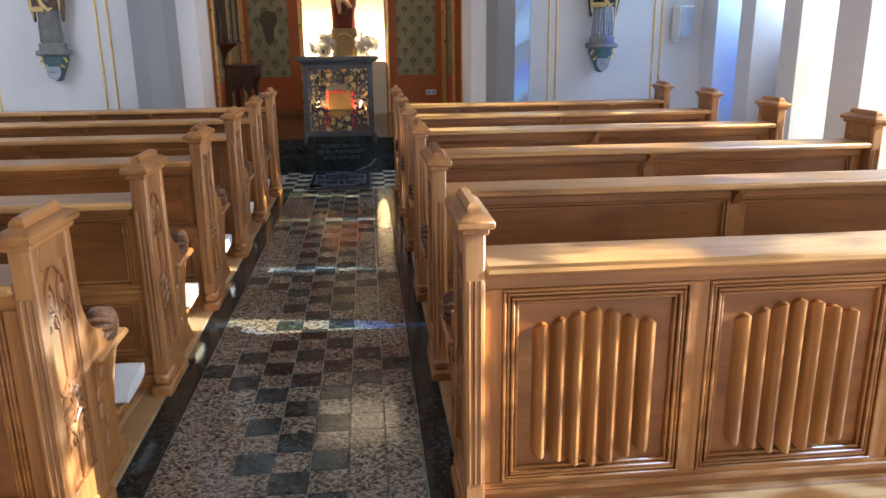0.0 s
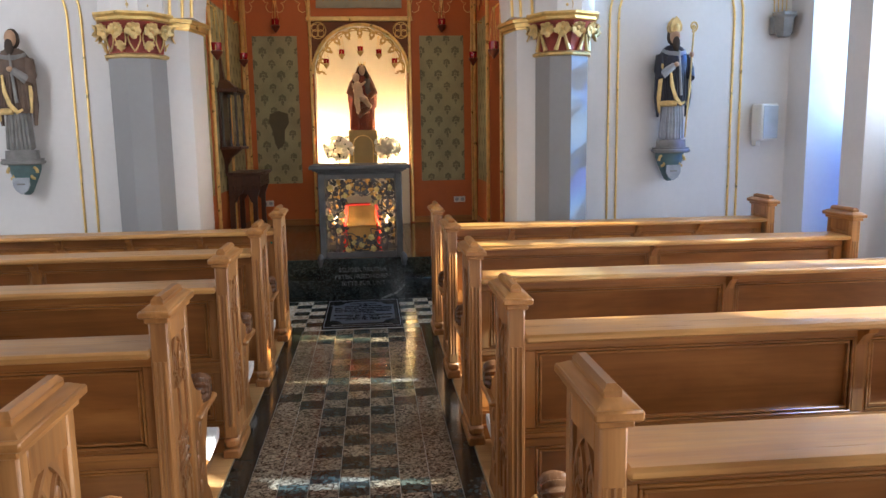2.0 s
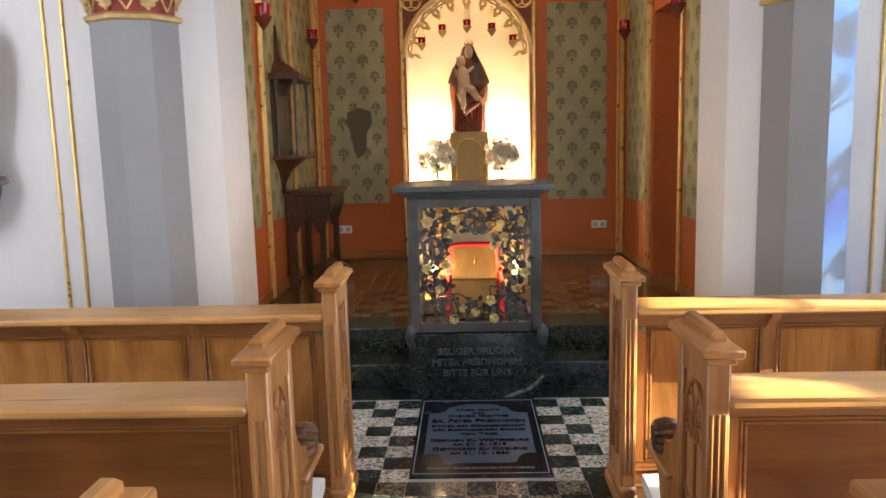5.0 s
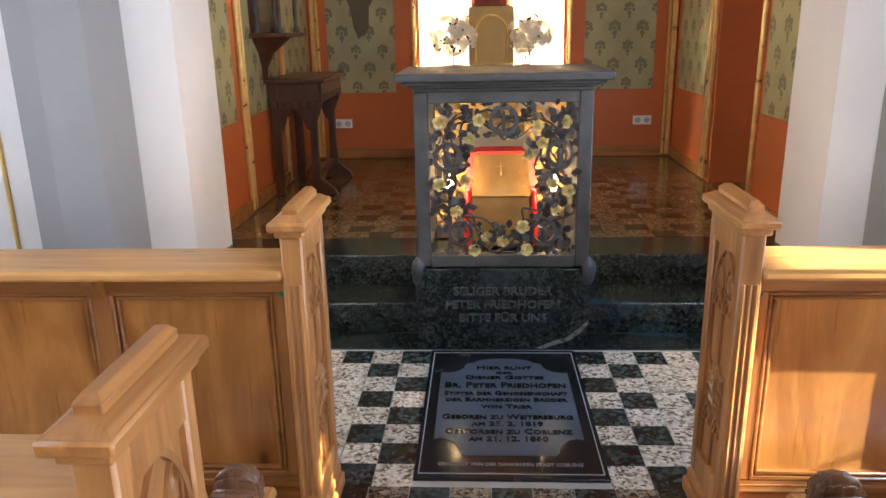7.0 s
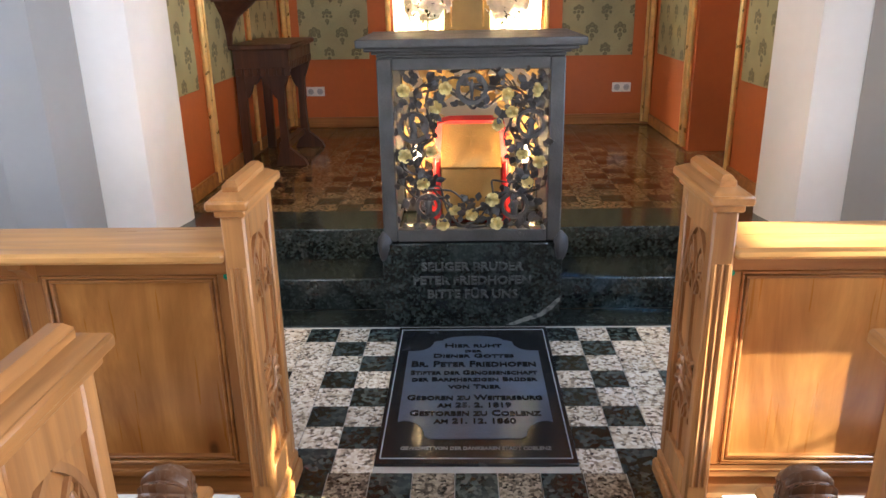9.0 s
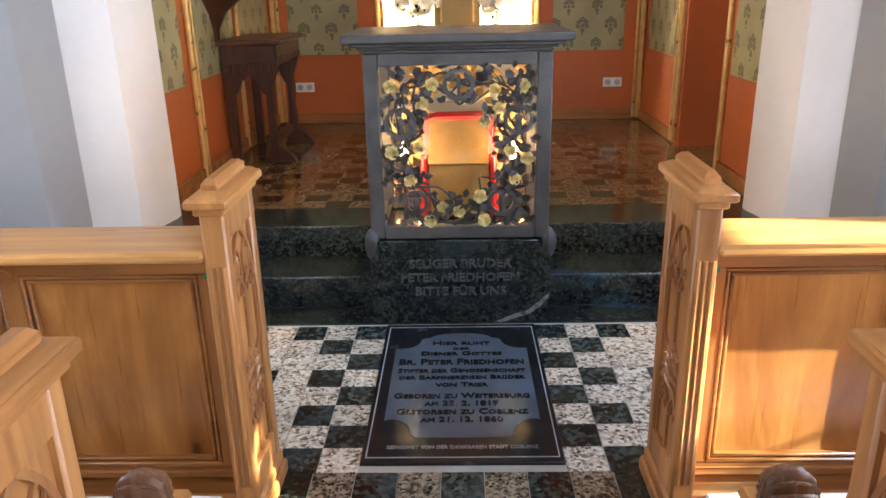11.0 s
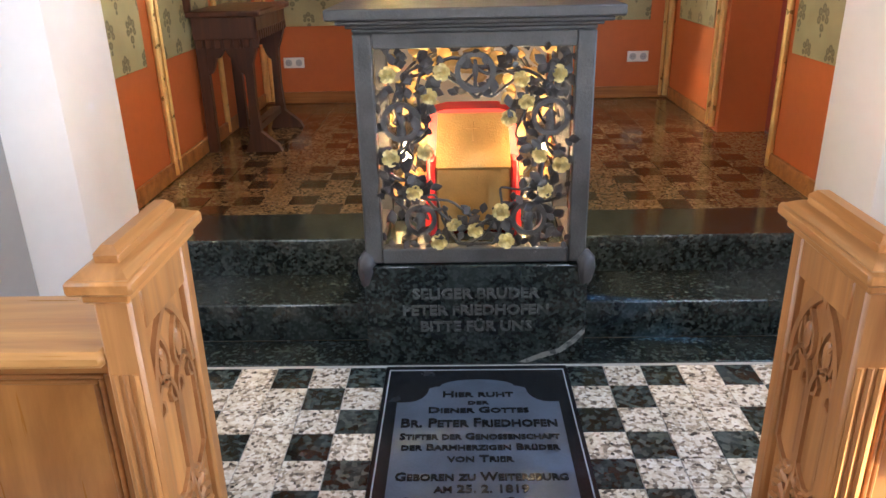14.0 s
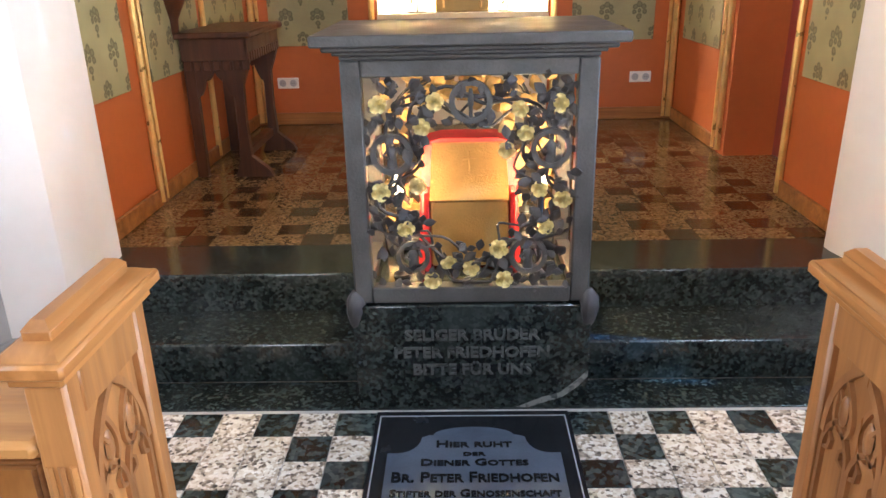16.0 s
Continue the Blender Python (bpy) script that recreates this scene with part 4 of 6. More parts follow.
clusters = [leaf_cluster(q).mesh("leaf", gold_matt) for q in (5, 6, 7)]
low_leaf = leaf_shape(0.085, 0.11, 0.25).mesh("low_leaf", gold_matt)
for sg in (-1, 1):
    cx, cy = (1.95 if sg > 0 else -1.975), 8.76
    SPIN = math.pi / 8 - sg * radians(17)
    col = thing("column", "grey painted octagonal wall column with a gilt leaf capital", "column", Matrix.Translation((cx, cy, 0)), "chancel columns")
    turned = Matrix.Rotation(-sg * radians(17), 4, "Z")
    part("shaft", Shape().prism(octagon(0.262, 0, 0), 2, 0.16, 2.245), grey_paint, col, "", turned)
    part("base", Shape().prism(octagon(0.31, 0, 0), 2, 0.0, 0.10).prism(octagon(0.285, 0, 0), 2, 0.10, 0.17), grey_paint, col, "", turned)
    part("necking", Shape().lathe([(0.255, 2.232), (0.288, 2.242), (0.293, 2.262), (0.262, 2.278)], (0, 0, 0), 8, 1, 1, 0, 0, SPIN), gold_matt, col, "gilt ring below the capital")
    bell = part("bell", Shape().lathe([(0.245, 2.275), (0.247, 2.34), (0.262, 2.44), (0.32, 2.55)], (0, 0, 0), 8, 1, 1, 0, 0, SPIN), red_paint, col, "dark red bell of the capital")
    part("abacus", Shape().lathe([(0.33, 2.545), (0.345, 2.555), (0.345, 2.58), (0.37, 2.60), (0.37, 2.62), (0.30, 2.625)], (0, 0, 0), 8, 1, 1, 0, 0, SPIN), gold, col, "gilt top slab of the capital")
    for k in range(8):
        a = math.pi * (0.92 + 1.16 * (k + 0.5) / 8)
        turn_k = Matrix.Rotation(a + math.pi / 2, 4, "Z")
        part("leaf", clusters[k % 3], None, col, "bunch of gilt vine leaves" if k == 0 else "", Matrix.Translation((0.285 * math.cos(a), 0.285 * math.sin(a), 2.478)) @ turn_k @ Matrix.Rotation(radians(12), 4, "X"))
        for q in (-1, 1):
            if sg > 0 and k % 2 == 0:
                continue
            if sg > 0:
                b0, b1 = a + q * 0.03, a + q * 0.25
                pts = [(0.262 * math.cos(b0 + (b1 - b0) * 0), 0.262 * math.sin(b0), 2.455), (0.254 * math.cos((b0 + b1) / 2), 0.254 * math.sin((b0 + b1) / 2), 2.36), (0.25 * math.cos(b1), 0.25 * math.sin(b1), 2.285)]
                part("stem", Shape().tube(pts, [0.014, 0.017, 0.023], 6), gold_matt, col)
            else:
                pts = [((0.255 + 0.012 * h) * math.cos(a + q * 0.19 * math.sin(h * 2.2)), (0.255 + 0.012 * h) * math.sin(a + q * 0.19 * math.sin(h * 2.2)), 2.29 + 0.16 * h) for h in [j / 7 for j in range(8)]]
                part("stem", Shape().tube(pts, 0.007, 6), gold_matt, col)
        if sg < 0 and k % 2:
            part("leaf", low_leaf, None, col, "", Matrix.Translation((0.258 * math.cos(a), 0.258 * math.sin(a), 2.30)) @ turn_k @ Matrix.Rotation(radians(8), 4, "X"))
    # painted vine above the capital
    block = solid("arch_springer", Shape().prism(octagon(0.30, 0, 0), 2, 2.627, 3.2), plaster, "white springer block above the capital with a painted gold vine", "springer", "", "structure", Matrix.Translation((cx, cy, 0)))
    rnd = random.Random(3 if sg > 0 else 4)
    vine = Shape()
    for q in range(3):
        x0 = (q - 1) * 0.14
        vine.tube([(x0 + 0.03 * math.sin(k * 0.8 + q), -0.283 + (0.07 if q != 1 else 0), 2.65 + k * 0.04) for k in range(13)], 0.004, 5)
        for k in range(8):
            vine.ball((x0 + rnd.uniform(-0.05, 0.05), -0.283 + (0.07 if q != 1 else 0), 2.68 + k * 0.06), 0.014, 0.004, 0.014, 8, 4)
    part("painted_vine", vine, gold_matt, block, "gold painted vine")


def wall_statue(x, robe, inner, mitre, s):
    """A standing saint as one plain carved figure on the wall."""
    b = Shape()
    k0 = 1.445

    def z(h):
        return k0 + h
    b.slot = 1
    b.lathe([(0.115, z(0.0)), (0.135, z(0.02)), (0.125, z(0.2)), (0.12, z(0.38)), (0.10, z(0.5))], (0, 0, 0), 40, 1.0, 0.62, 9, 0.06)
    b.slot = 0
    b.lathe([(0.165, z(0.33)), (0.185, z(0.36)), (0.185, z(0.55)), (0.18, z(0.70)), (0.165, z(0.80)), (0.11, z(0.875)), (0.06, z(0.90))], (0, 0.005, 0), 40, 1.0, 0.58, 7, 0.035)
    for sd in (-1, 1):
        b.tube([(sd * 0.15, 0.0, z(0.80)), (sd * 0.175, -0.03, z(0.66)), (sd * 0.165, -0.08, z(0.58))], [0.05, 0.055, 0.05], 10)
        b.tube([(sd * 0.165, -0.02, z(0.62)), (sd * 0.18, -0.01, z(0.40)), (sd * 0.165, 0.0, z(0.22))], [0.045, 0.035, 0.015], 8)
    for k in range(9):
        u = -0.13 + 0.0325 * k
        b.tube([(u * 0.75, -0.085 + 0.25 * abs(u) * 0.5, z(0.80)), (u * 1.05, -0.112 + 0.3 * abs(u), z(0.60)), (u * 1.12, -0.115 + 0.35 * abs(u), z(0.37))], [0.006, 0.013, 0.010], 6)
    b.slot = 1
    for k in range(7):
        u = -0.09 + 0.03 * k
        b.tube([(u, -0.075 + 0.25 * abs(u), z(0.36)), (u * 1.15, -0.088 + 0.3 * abs(u), z(0.18)), (u * 1.2, -0.086 + 0.3 * abs(u), z(0.01))], [0.010, 0.013, 0.016], 6)
    b.slot = 2
    b.tube([(-0.155, -0.075, z(0.72)), (-0.172, -0.07, z(0.56)), (-0.178, -0.05, z(0.40)), (-0.165, -0.04, z(0.26))], [0.014, 0.026, 0.026, 0.012], 6, False, 0.5)
    b.tube([(-0.075, -0.11, z(0.66)), (-0.06, -0.122, z(0.52)), (-0.015, -0.125, z(0.40)), (0.05, -0.12, z(0.335)), (0.10, -0.11, z(0.36))], [0.012, 0.022, 0.024, 0.022, 0.012], 6, False, 0.5)
    b.tube([(0.165, -0.06, z(0.66)), (0.172, -0.06, z(0.5)), (0.155, -0.05, z(0.33))], [0.012, 0.022, 0.014], 6, False, 0.5)
    b.tube([(0.172 * math.cos(a), -0.008 - 0.105 * math.sin(a), z(0.345)) for a in [math.pi * (0.5 + 0.48 * i / 10) for i in range(11)]], 0.022, 6, False, 1.3)
    b.slot = 1
    b.tube([(0.02, -0.112, z(0.84)), (0.03, -0.122, z(0.66)), (0.05, -0.118, z(0.42))], [0.010, 0.014, 0.018], 8, False, 0.6)
    b.tube([(0.125 * math.cos(a), -0.005 - 0.085 * math.sin(a), z(0.845) - 0.035 * math.sin(a)) for a in [math.pi * i / 12 for i in range(13)]], 0.016, 8, False, 1.4)
    b.slot = 3
    b.ball((0, -0.02, z(0.985)), 0.056, 0.06, 0.075, 14, 10)
    b.ball((0.155 if s > 0 else -0.15, -0.125, z(0.80)), 0.026, 0.026, 0.032)
    b.ball((-0.02 * s, -0.135, z(0.71)), 0.03, 0.028, 0.024)
    b.slot = 1
    b.tube([(-0.15 * s, -0.08, z(0.62)), (-0.09 * s, -0.12, z(0.67)), (-0.045 * s, -0.13, z(0.70))], [0.045, 0.038, 0.03], 8)
    b.slot = 4
    b.ball((0, 0.015, z(0.985)), 0.072, 0.06, 0.09, 12, 8)
    b.ball((0, -0.068, z(0.905)), 0.045, 0.032, 0.075, 10, 6)
    b.slot = 2
    if mitre:
        b.prism([(-0.060, z(1.025)), (-0.068, z(1.07)), (-0.05, z(1.115)), (0, z(1.165)), (0.05, z(1.115)), (0.068, z(1.07)), (0.060, z(1.025))], 1, -0.06, -0.045)
        b.prism([(-0.060, z(1.025)), (-0.068, z(1.07)), (-0.05, z(1.115)), (0, z(1.165)), (0.05, z(1.115)), (0.068, z(1.07)), (0.060, z(1.025))], 1, 0.03, 0.045)
        b.lathe([(0.062, z(1.015)), (0.067, z(1.05)), (0.060, z(1.09)), (0.02, z(1.13))], (0, -0.008, 0), 16)
        b.tube([(0.10, -0.13, z(0.02)), (0.135, -0.14, z(0.5)), (0.165, -0.13, z(1.0))], 0.010, 6)
        b.tube([(0.165 + 0.048 * math.cos(a) * (1 - i * 0.035), -0.13, z(1.06) + 0.05 * math.sin(a) * (1 - i * 0.035)) for i, a in enumerate([radians(-110 + 26 * i) for i in range(19)])], 0.010, 6)
        b.ball((0.165, -0.13, z(1.06)), 0.018, 0.008, 0.018)
    b.slot = 5
    b.lathe([(0.15, z(-0.075)), (0.155, z(-0.07)), (0.15, z(0.0))], (0, 0.0, 0), 8, 1.1, 0.72, 0, 0, math.pi / 8)
    return solid("statue", b, [robe, inner, gold_matt, skin, hair, stone_grey], "painted carved saint in dark gilt-edged robes on a wall console" if mitre else "painted carved saint in brown robes on a wall console",
                 "statue", "wall statues", "", Matrix.Translation((x, 8.745, 0)) @ Matrix.Diagonal((0.86, 0.95, 1.0, 1.0)))


for sg, robe, inner, mitre in ((1, robe_dark, robe_grey, True), (-1, robe_brown, stone_grey, False)):
    x = 3.045 * sg
    wall_statue(x, robe, inner, mitre, sg)
    con = thing("wall_console", "carved stone wall console with a painted shield below the statue", "console", Matrix.Translation((x, NAVE_Y, 0)), "wall consoles")
    part("shelf", Shape().lathe([(0.15, 1.315), (0.175, 1.325), (0.18, 1.345), (0.165, 1.353), (0.17, 1.37)], (0, -0.135, 0), 8, 1.08, 0.76, 0, 0, math.pi / 8), stone_grey, con)
    part("corbel", Shape().lathe([(0.02, 1.04), (0.05, 1.06), (0.075, 1.12), (0.11, 1.20), (0.135, 1.27), (0.14, 1.315)], (0, -0.11, 0), 16, 1, 0.8, 6, 0.06), green_paint, con)
    part("shield", Shape().prism([(-0.07, 1.20), (0.07, 1.20), (0.072, 1.13), (0.045, 1.08), (0, 1.05), (-0.045, 1.08), (-0.072, 1.13)], 1, -0.225, -0.205).moved(Matrix.Translation((0, 0, 0))), robe_grey, con, "small painted grey shield")
    part("shield_mark", Shape().box(-0.035, 0.035, -0.229, -0.224, 1.135, 1.15, 0.001), stone_grey, con)
    sc = Shape()
    for sd in (-1, 1):
        sc.tube([(sd * (0.10 + 0.03 * math.cos(a)), -0.17, 1.24 + 0.05 * math.sin(a)) for a in [radians(20 * i) for i in range(15)]], 0.014, 6)
    part("scrollwork", sc, gold_matt, con, "gilt scrolls")

# loudspeaker and corbels by the corner
spk = thing("loudspeaker", "small grey-white box loudspeaker on the wall", "loudspeaker", pose(4.02, 8.80, 1.42, 0, 0, 18))
part("cabinet", Shape().box(-0.11, 0.11, -0.085, 0.06, 0, 0.36, 0.014), porcelain, spk)
part("grille", Shape().box(-0.095, 0.095, -0.092, -0.084, 0.02, 0.34, 0.004), grille_grey, spk)
part("bracket", Shape().box(-0.03, 0.03, 0.05, 0.10, 0.02, 0.08, 0.004).box(-0.10, -0.04, -0.01, 0.05, -0.05, 0.0, 0.004), porcelain, spk)
for x, y, rz in ((4.16, 8.86, 0), (4.285, 6.05, 90)):
    c = thing("wall_corbel", "grey stone wall corbel with a faceted foot", "corbel", pose(x, y, 2.42, 0, 0, -rz), "wall corbels")
    part("foot", Shape().lathe([(0.06, 0.0), (0.075, 0.015), (0.10, 0.18), (0.125, 0.20), (0.125, 0.23)], (0, -0.10, 0), 6), stone_grey, c)
    part("block", Shape().box(-0.10, 0.10, -0.10, 0.0, 0.03, 0.2, 0.01), stone_grey, c)
    br = Shape()
    for k in range(4):
        br.tube([(-0.06 + 0.04 * k, -0.015, 0.25), (-0.07 + 0.045 * k, -0.015, 0.4), (-0.05 + 0.04 * k + 0.02 * (-1) ** k, -0.015, 0.62)], 0.006, 5)
    part("painted_vine", br, gold_matt, c, "gold painted vine above the corbel")
rel = Shape()
rnd = random.Random(8)
for k in range(26):
    h = rnd.random()
    rel.ball((rnd.uniform(-0.09, 0.09) * (1 - h * 0.7), -0.03 - 0.03 * rnd.random(), 0.02 + h * 0.26), 0.03, 0.025, 0.04, 8, 6)
rel.tube([(-0.14, -0.03, -0.03), (-0.06, -0.035, 0.01), (0.02, -0.035, -0.02), (0.14, -0.03, 0.0)], 0.02, 6)
solid("wall_relief", rel, gold_matt, "small gilt relief of clustered forms on the pier", "relief", "", "", pose(4.30, 6.05, 2.06, 0, 0, -90))

# ---- niche fittings ----


def wall_panel(name, a, b, z0, z1, wall):
    """Wallpaper on the back ('y') or a side wall ('x-' or 'x+')."""
    s = Shape()
    if wall == "y":
        s.box(a, b, NICHE_Y - 0.008, NICHE_Y + 0.001, z0, z1, 0.002)
    else:
        sg = 1 if wall == "x+" else -1
        s.box(sg * (NX - 0.008), sg * (NX + 0.001), a, b, z0, z1, 0.002)
    return solid(name, s, wall_paper, "green patterned fabric wall panel with darker palmettes", "wall panel", "wall panels")


wall_panel("wall_panel", -1.43, -0.84, 0.90, 2.86, "y")
wall_panel("wall_panel", 0.80, 1.40, 0.90, 2.86, "y")
for y0, y1 in ((9.08, 9.80), (10.06, 10.86), (11.0, 11.86)):
    wall_panel("wall_panel", y0, y1, 0.92, 3.0, "x-")
wall_panel("wall_panel", 11.06, 11.84, 0.92, 3.0, "x+")
wall_panel("wall_panel", 9.08, 9.86, 0.92, 3.0, "x+")
stain = [(-0.12, 0.42), (0.0, 0.46), (0.12, 0.42), (0.13, 0.30), (0.07, 0.20), (0.06, 0.02), (-0.03, -0.06), (-0.07, 0.03), (-0.09, 0.18), (-0.14, 0.32)]
solid("dark_patch", Shape().prism([(x - 1.12, z + 1.42) for x, z in stain], 1, NICHE_Y - 0.013, NICHE_Y - 0.0085), tarnish, "brown worn patch on the green fabric panel", "patch")

rods = []
for sg in (-1, 1):
    rods += [((sg * (NX - 0.03), NICHE_Y - 0.03), 0.025), ((sg * (NX - 0.07), NICHE_Y - 0.02), 0.014), ((sg * (RW + 0.035), NICHE_Y - 0.02), 0.022)]
    rods += [((sg * (NX - 0.015), 9.93), 0.018), ((sg * (NX - 0.015), 10.95 if sg > 0 else 10.93), 0.018)]
rods += [((NX - 0.015, 10.87), 0.02), ((-NX + 0.015, 10.0), 0.012)]
for (x, y), r in rods:
    structure("trim_gilt_rod", Shape().tube([(x, y, TOP + 0.02), (x, y, 3.55)], r, 8), gold, "slim gilt upright moulding on the niche wall")
for x0, x1, y0, y1 in ((-NX, -RW - 0.06, NICHE_Y - 0.02, NICHE_Y), (RW + 0.06, NX, NICHE_Y - 0.02, NICHE_Y), (-NX, -NX + 0.02, 9.04, NICHE_Y - 0.02), (NX - 0.02, NX, 10.93, NICHE_Y - 0.02), (NX - 0.02, NX, 9.04, 9.95)):
    structure("baseboard", Shape().box(x0, x1, y0, y1, TOP, TOP + 0.09, 0.005), oak_x, "brown wooden skirting of the niche")

# gilt frame of the recess with its cusped arch
fr = thing("recess_frame", "gilt frame with a cusped arch around the lit recess", "frame", Matrix.Translation((0, NICHE_Y, 0)))
part("top_rail", Shape().box(-RW - 0.08, RW + 0.08, -0.035, 0.0, 3.05, 3.11, 0.008), gold, fr)
part("arch", Shape().tube([(x, -0.012, z) for x, z in arc(0, RS, RW + 0.01, math.pi, 0, 32)], 0.022, 8), gold, fr)
part("inner_arch", Shape().tube([(x, 0.06, z) for x, z in arc(0, RS, RW - 0.055, math.pi, 0, 32)], 0.009, 6), dull_gold, fr)
cusp_mesh = Shape()
cusp_mesh.tube([(0.062 * math.cos(a), 0, -0.02 + 0.062 * math.sin(a)) for a in [radians(-35 + 250 * i / 14) for i in range(15)]], 0.013, 6)
for q in (-1, 1):
    cusp_mesh.tube([(q * 0.052, 0, -0.055), (q * 0.078, 0, -0.085), (q * 0.083, 0, -0.128)], [0.014, 0.013, 0.005], 6)
    cusp_mesh.tube([(q * 0.070, 0, -0.080), (q * 0.050, 0, -0.098)], [0.011, 0.005], 6)
    cusp_mesh.tube([(q * 0.030, 0, 0.035), (q * 0.078, 0, 0.028), (q * 0.085, 0, -0.03)], 0.009, 6)
cusp_mesh = cusp_mesh.mesh("cusp", dull_gold)
for k in range(10):
    a = math.pi * (k + 0.5) / 10
    part("cusp", cusp_mesh, None, fr, "", Matrix.Translation(((RW - 0.065) * math.cos(a), 0.02, RS + (RW - 0.065) * math.sin(a))) @ Matrix.Rotation(math.pi / 2 - a, 4, "Y") @ Matrix.Diagonal((1.0, 1.0, 0.88, 1.0)))
outer = [(-RW - 0.04 + (2 * RW + 0.08) * i / 32, 3.05) for i in range(33)]
part("spandrel", Shape().strip(arc(0, RS, RW + 0.02, math.pi, 0, 32), outer, 1, -0.006, 0.0), spandrel_brown, fr, "dark brown painted spandrel")
for sg in (-1, 1):
    q = Shape()
    for k in range(4):
        a = k * math.pi / 2 + math.pi / 4
        q.tube([(0.05 * math.cos(a) + 0.045 * math.cos(t), 0, 0.05 * math.sin(a) + 0.045 * math.sin(t)) for t in [math.tau * i / 12 for i in range(12)]], 0.006, 5, True)
    q.tube([(0.105 * math.cos(t), 0, 0.105 * math.sin(t)) for t in [math.tau * i / 20 for i in range(20)]], 0.007, 5, True)
    part("quatrefoil", q, gold, fr, "", Matrix.Translation((sg * 0.555, -0.012, 2.93)))


def tracery(x0, x1, z0, z1, arches):
    """Pointed gilt arches with cusps, in the plane y = 0."""
    s = Shape()
    w = (x1 - x0) / arches
    for k in range(arches):
        a0 = x0 + k * w
        pts = lancet(a0, a0 + w, z0, z0 + w * 1.15)
        s.tube([(u, 0, z) for u, z in pts], 0.009, 6)
        m = a0 + w / 2
        for sd in (-1, 1):
            foil = [(0.46, 0.18), (0.36, 0.14), (0.26, 0.20), (0.22, 0.33), (0.30, 0.44), (0.20, 0.46), (0.10, 0.58), (0.06, 0.76), (0.0, 0.92)]
            s.tube([(m + sd * w * u, 0, z0 + w * v) for u, v in foil], 0.0055, 5)
        s.tube([(m, 0, z0 + w * 1.1), (m, 0, z1)], 0.008, 5)
        s.ball((m, -0.01, z0 + w * 1.2), 0.022, 0.016, 0.032, 8, 6)
    s.tube([(x0, 0, z1), (x1, 0, z1)], 0.018, 6)
    return s


for x0, x1 in ((-NX + 0.06, -RW - 0.06), (RW + 0.06, NX - 0.06)):
    solid("gilt_tracery", tracery(x0, x1, 3.10, 3.85, 2), gold, "gilt gothic tracery arches on the niche wall", "tracery", "wall tracery", "", Matrix.Translation((0, NICHE_Y - 0.03, 0)))
for sg in (-1, 1):
    solid("gilt_tracery", tracery(-1.4, 1.4, 3.12, 3.85, 7), gold, "gilt gothic tracery arches on the niche wall", "tracery", "wall tracery", "", Matrix.Translation((sg * (NX - 0.03), 10.55, 0)) @ Matrix.Rotation(radians(90), 4, "Z"))

sign = thing("wall_sign", "grey panel lettered in gilt gothic script above the recess", "sign", Matrix.Translation((0, NICHE_Y - 0.005, 3.40)))
part("board", Shape().box(-0.57, 0.57, -0.012, 0.0, -0.18, 0.19, 0.004), sign_grey, sign)
letters("lettering", "Maria - Hilf", 0.30, ped_gold, sign, pose(0, -0.014, 0.0, 90), 0.004, "gilt raised lettering", 0.98)


def hanging_lamp(x, y, z, top, mini=False):
    lp = thing("sanctuary_lamp", "small red glass oil lamp hanging in gilt chains" if not mini else "tiny red glass lamp hanging from the gilt arch", "lamp", Matrix.Translation((x, y, z)), "hanging lamps")
    k = 0.74 if mini else 1.0
    part("bowl", Shape().lathe([(0.006 * k, -0.09 * k), (0.02 * k, -0.07 * k), (0.055 * k, -0.02 * k), (0.062 * k, 0.0), (0.05 * k, 0.005)], (0, 0, 0), 12), dull_gold if mini else lamp_brass, lp)
    part("glass", Shape().lathe([(0.03 * k, -0.005), (0.048 * k, 0.01 * k), (0.052 * k, 0.085 * k), (0.046 * k, 0.085 * k), (0.04 * k, 0.02 * k)], (0, 0, 0), 12), red_glass, lp, "red glass cup")
    part("flame", Shape().ball((0, 0, 0.035 * k), 0.012 * k, 0.012 * k, 0.025 * k, 8, 6), ember, lp)
    for q in range(3):
        a = q * math.tau / 3 + 0.5
        part("chain", Shape().tube([(0.055 * k * math.cos(a), 0.055 * k * math.sin(a), 0.0), (0.012 * math.cos(a), 0.012 * math.sin(a), top)], 0.003, 5), gold, lp)
    part("hook", Shape().ball((0, 0, top), 0.016 * k, None, None, 8, 6), gold, lp)
    return lp


for x, z, t in ((-0.46, 2.50, 0.20), (-0.25, 2.62, 0.23), (0.0, 2.66, 0.28), (0.25, 2.62, 0.23), (0.46, 2.50, 0.20)):
    hanging_lamp(x, NICHE_Y + 0.02, z, t, True)
for x, y, z in ((-1.42, 9.55, 2.40), (1.42, 9.55, 2.40), (-1.46, 11.45, 2.50), (1.46, 11.45, 2.50), (-1.10, 11.90, 2.98), (1.10, 11.90, 2.98)):
    lp = hanging_lamp(x, y, z, 0.42)
    sg = 1 if x > 0 else -1
    arm = [(0, 0, 0.42), (0, 0.05, 0.46), (0, 0.085, 0.44)] if abs(x) < 1.2 else [(0, 0, 0.42), (sg * 0.06, 0, 0.47), (sg * (NX - 0.005 - abs(x)), 0, 0.44)]
    part("wall_arm", Shape().tube(arm, 0.010, 6), gold, lp)

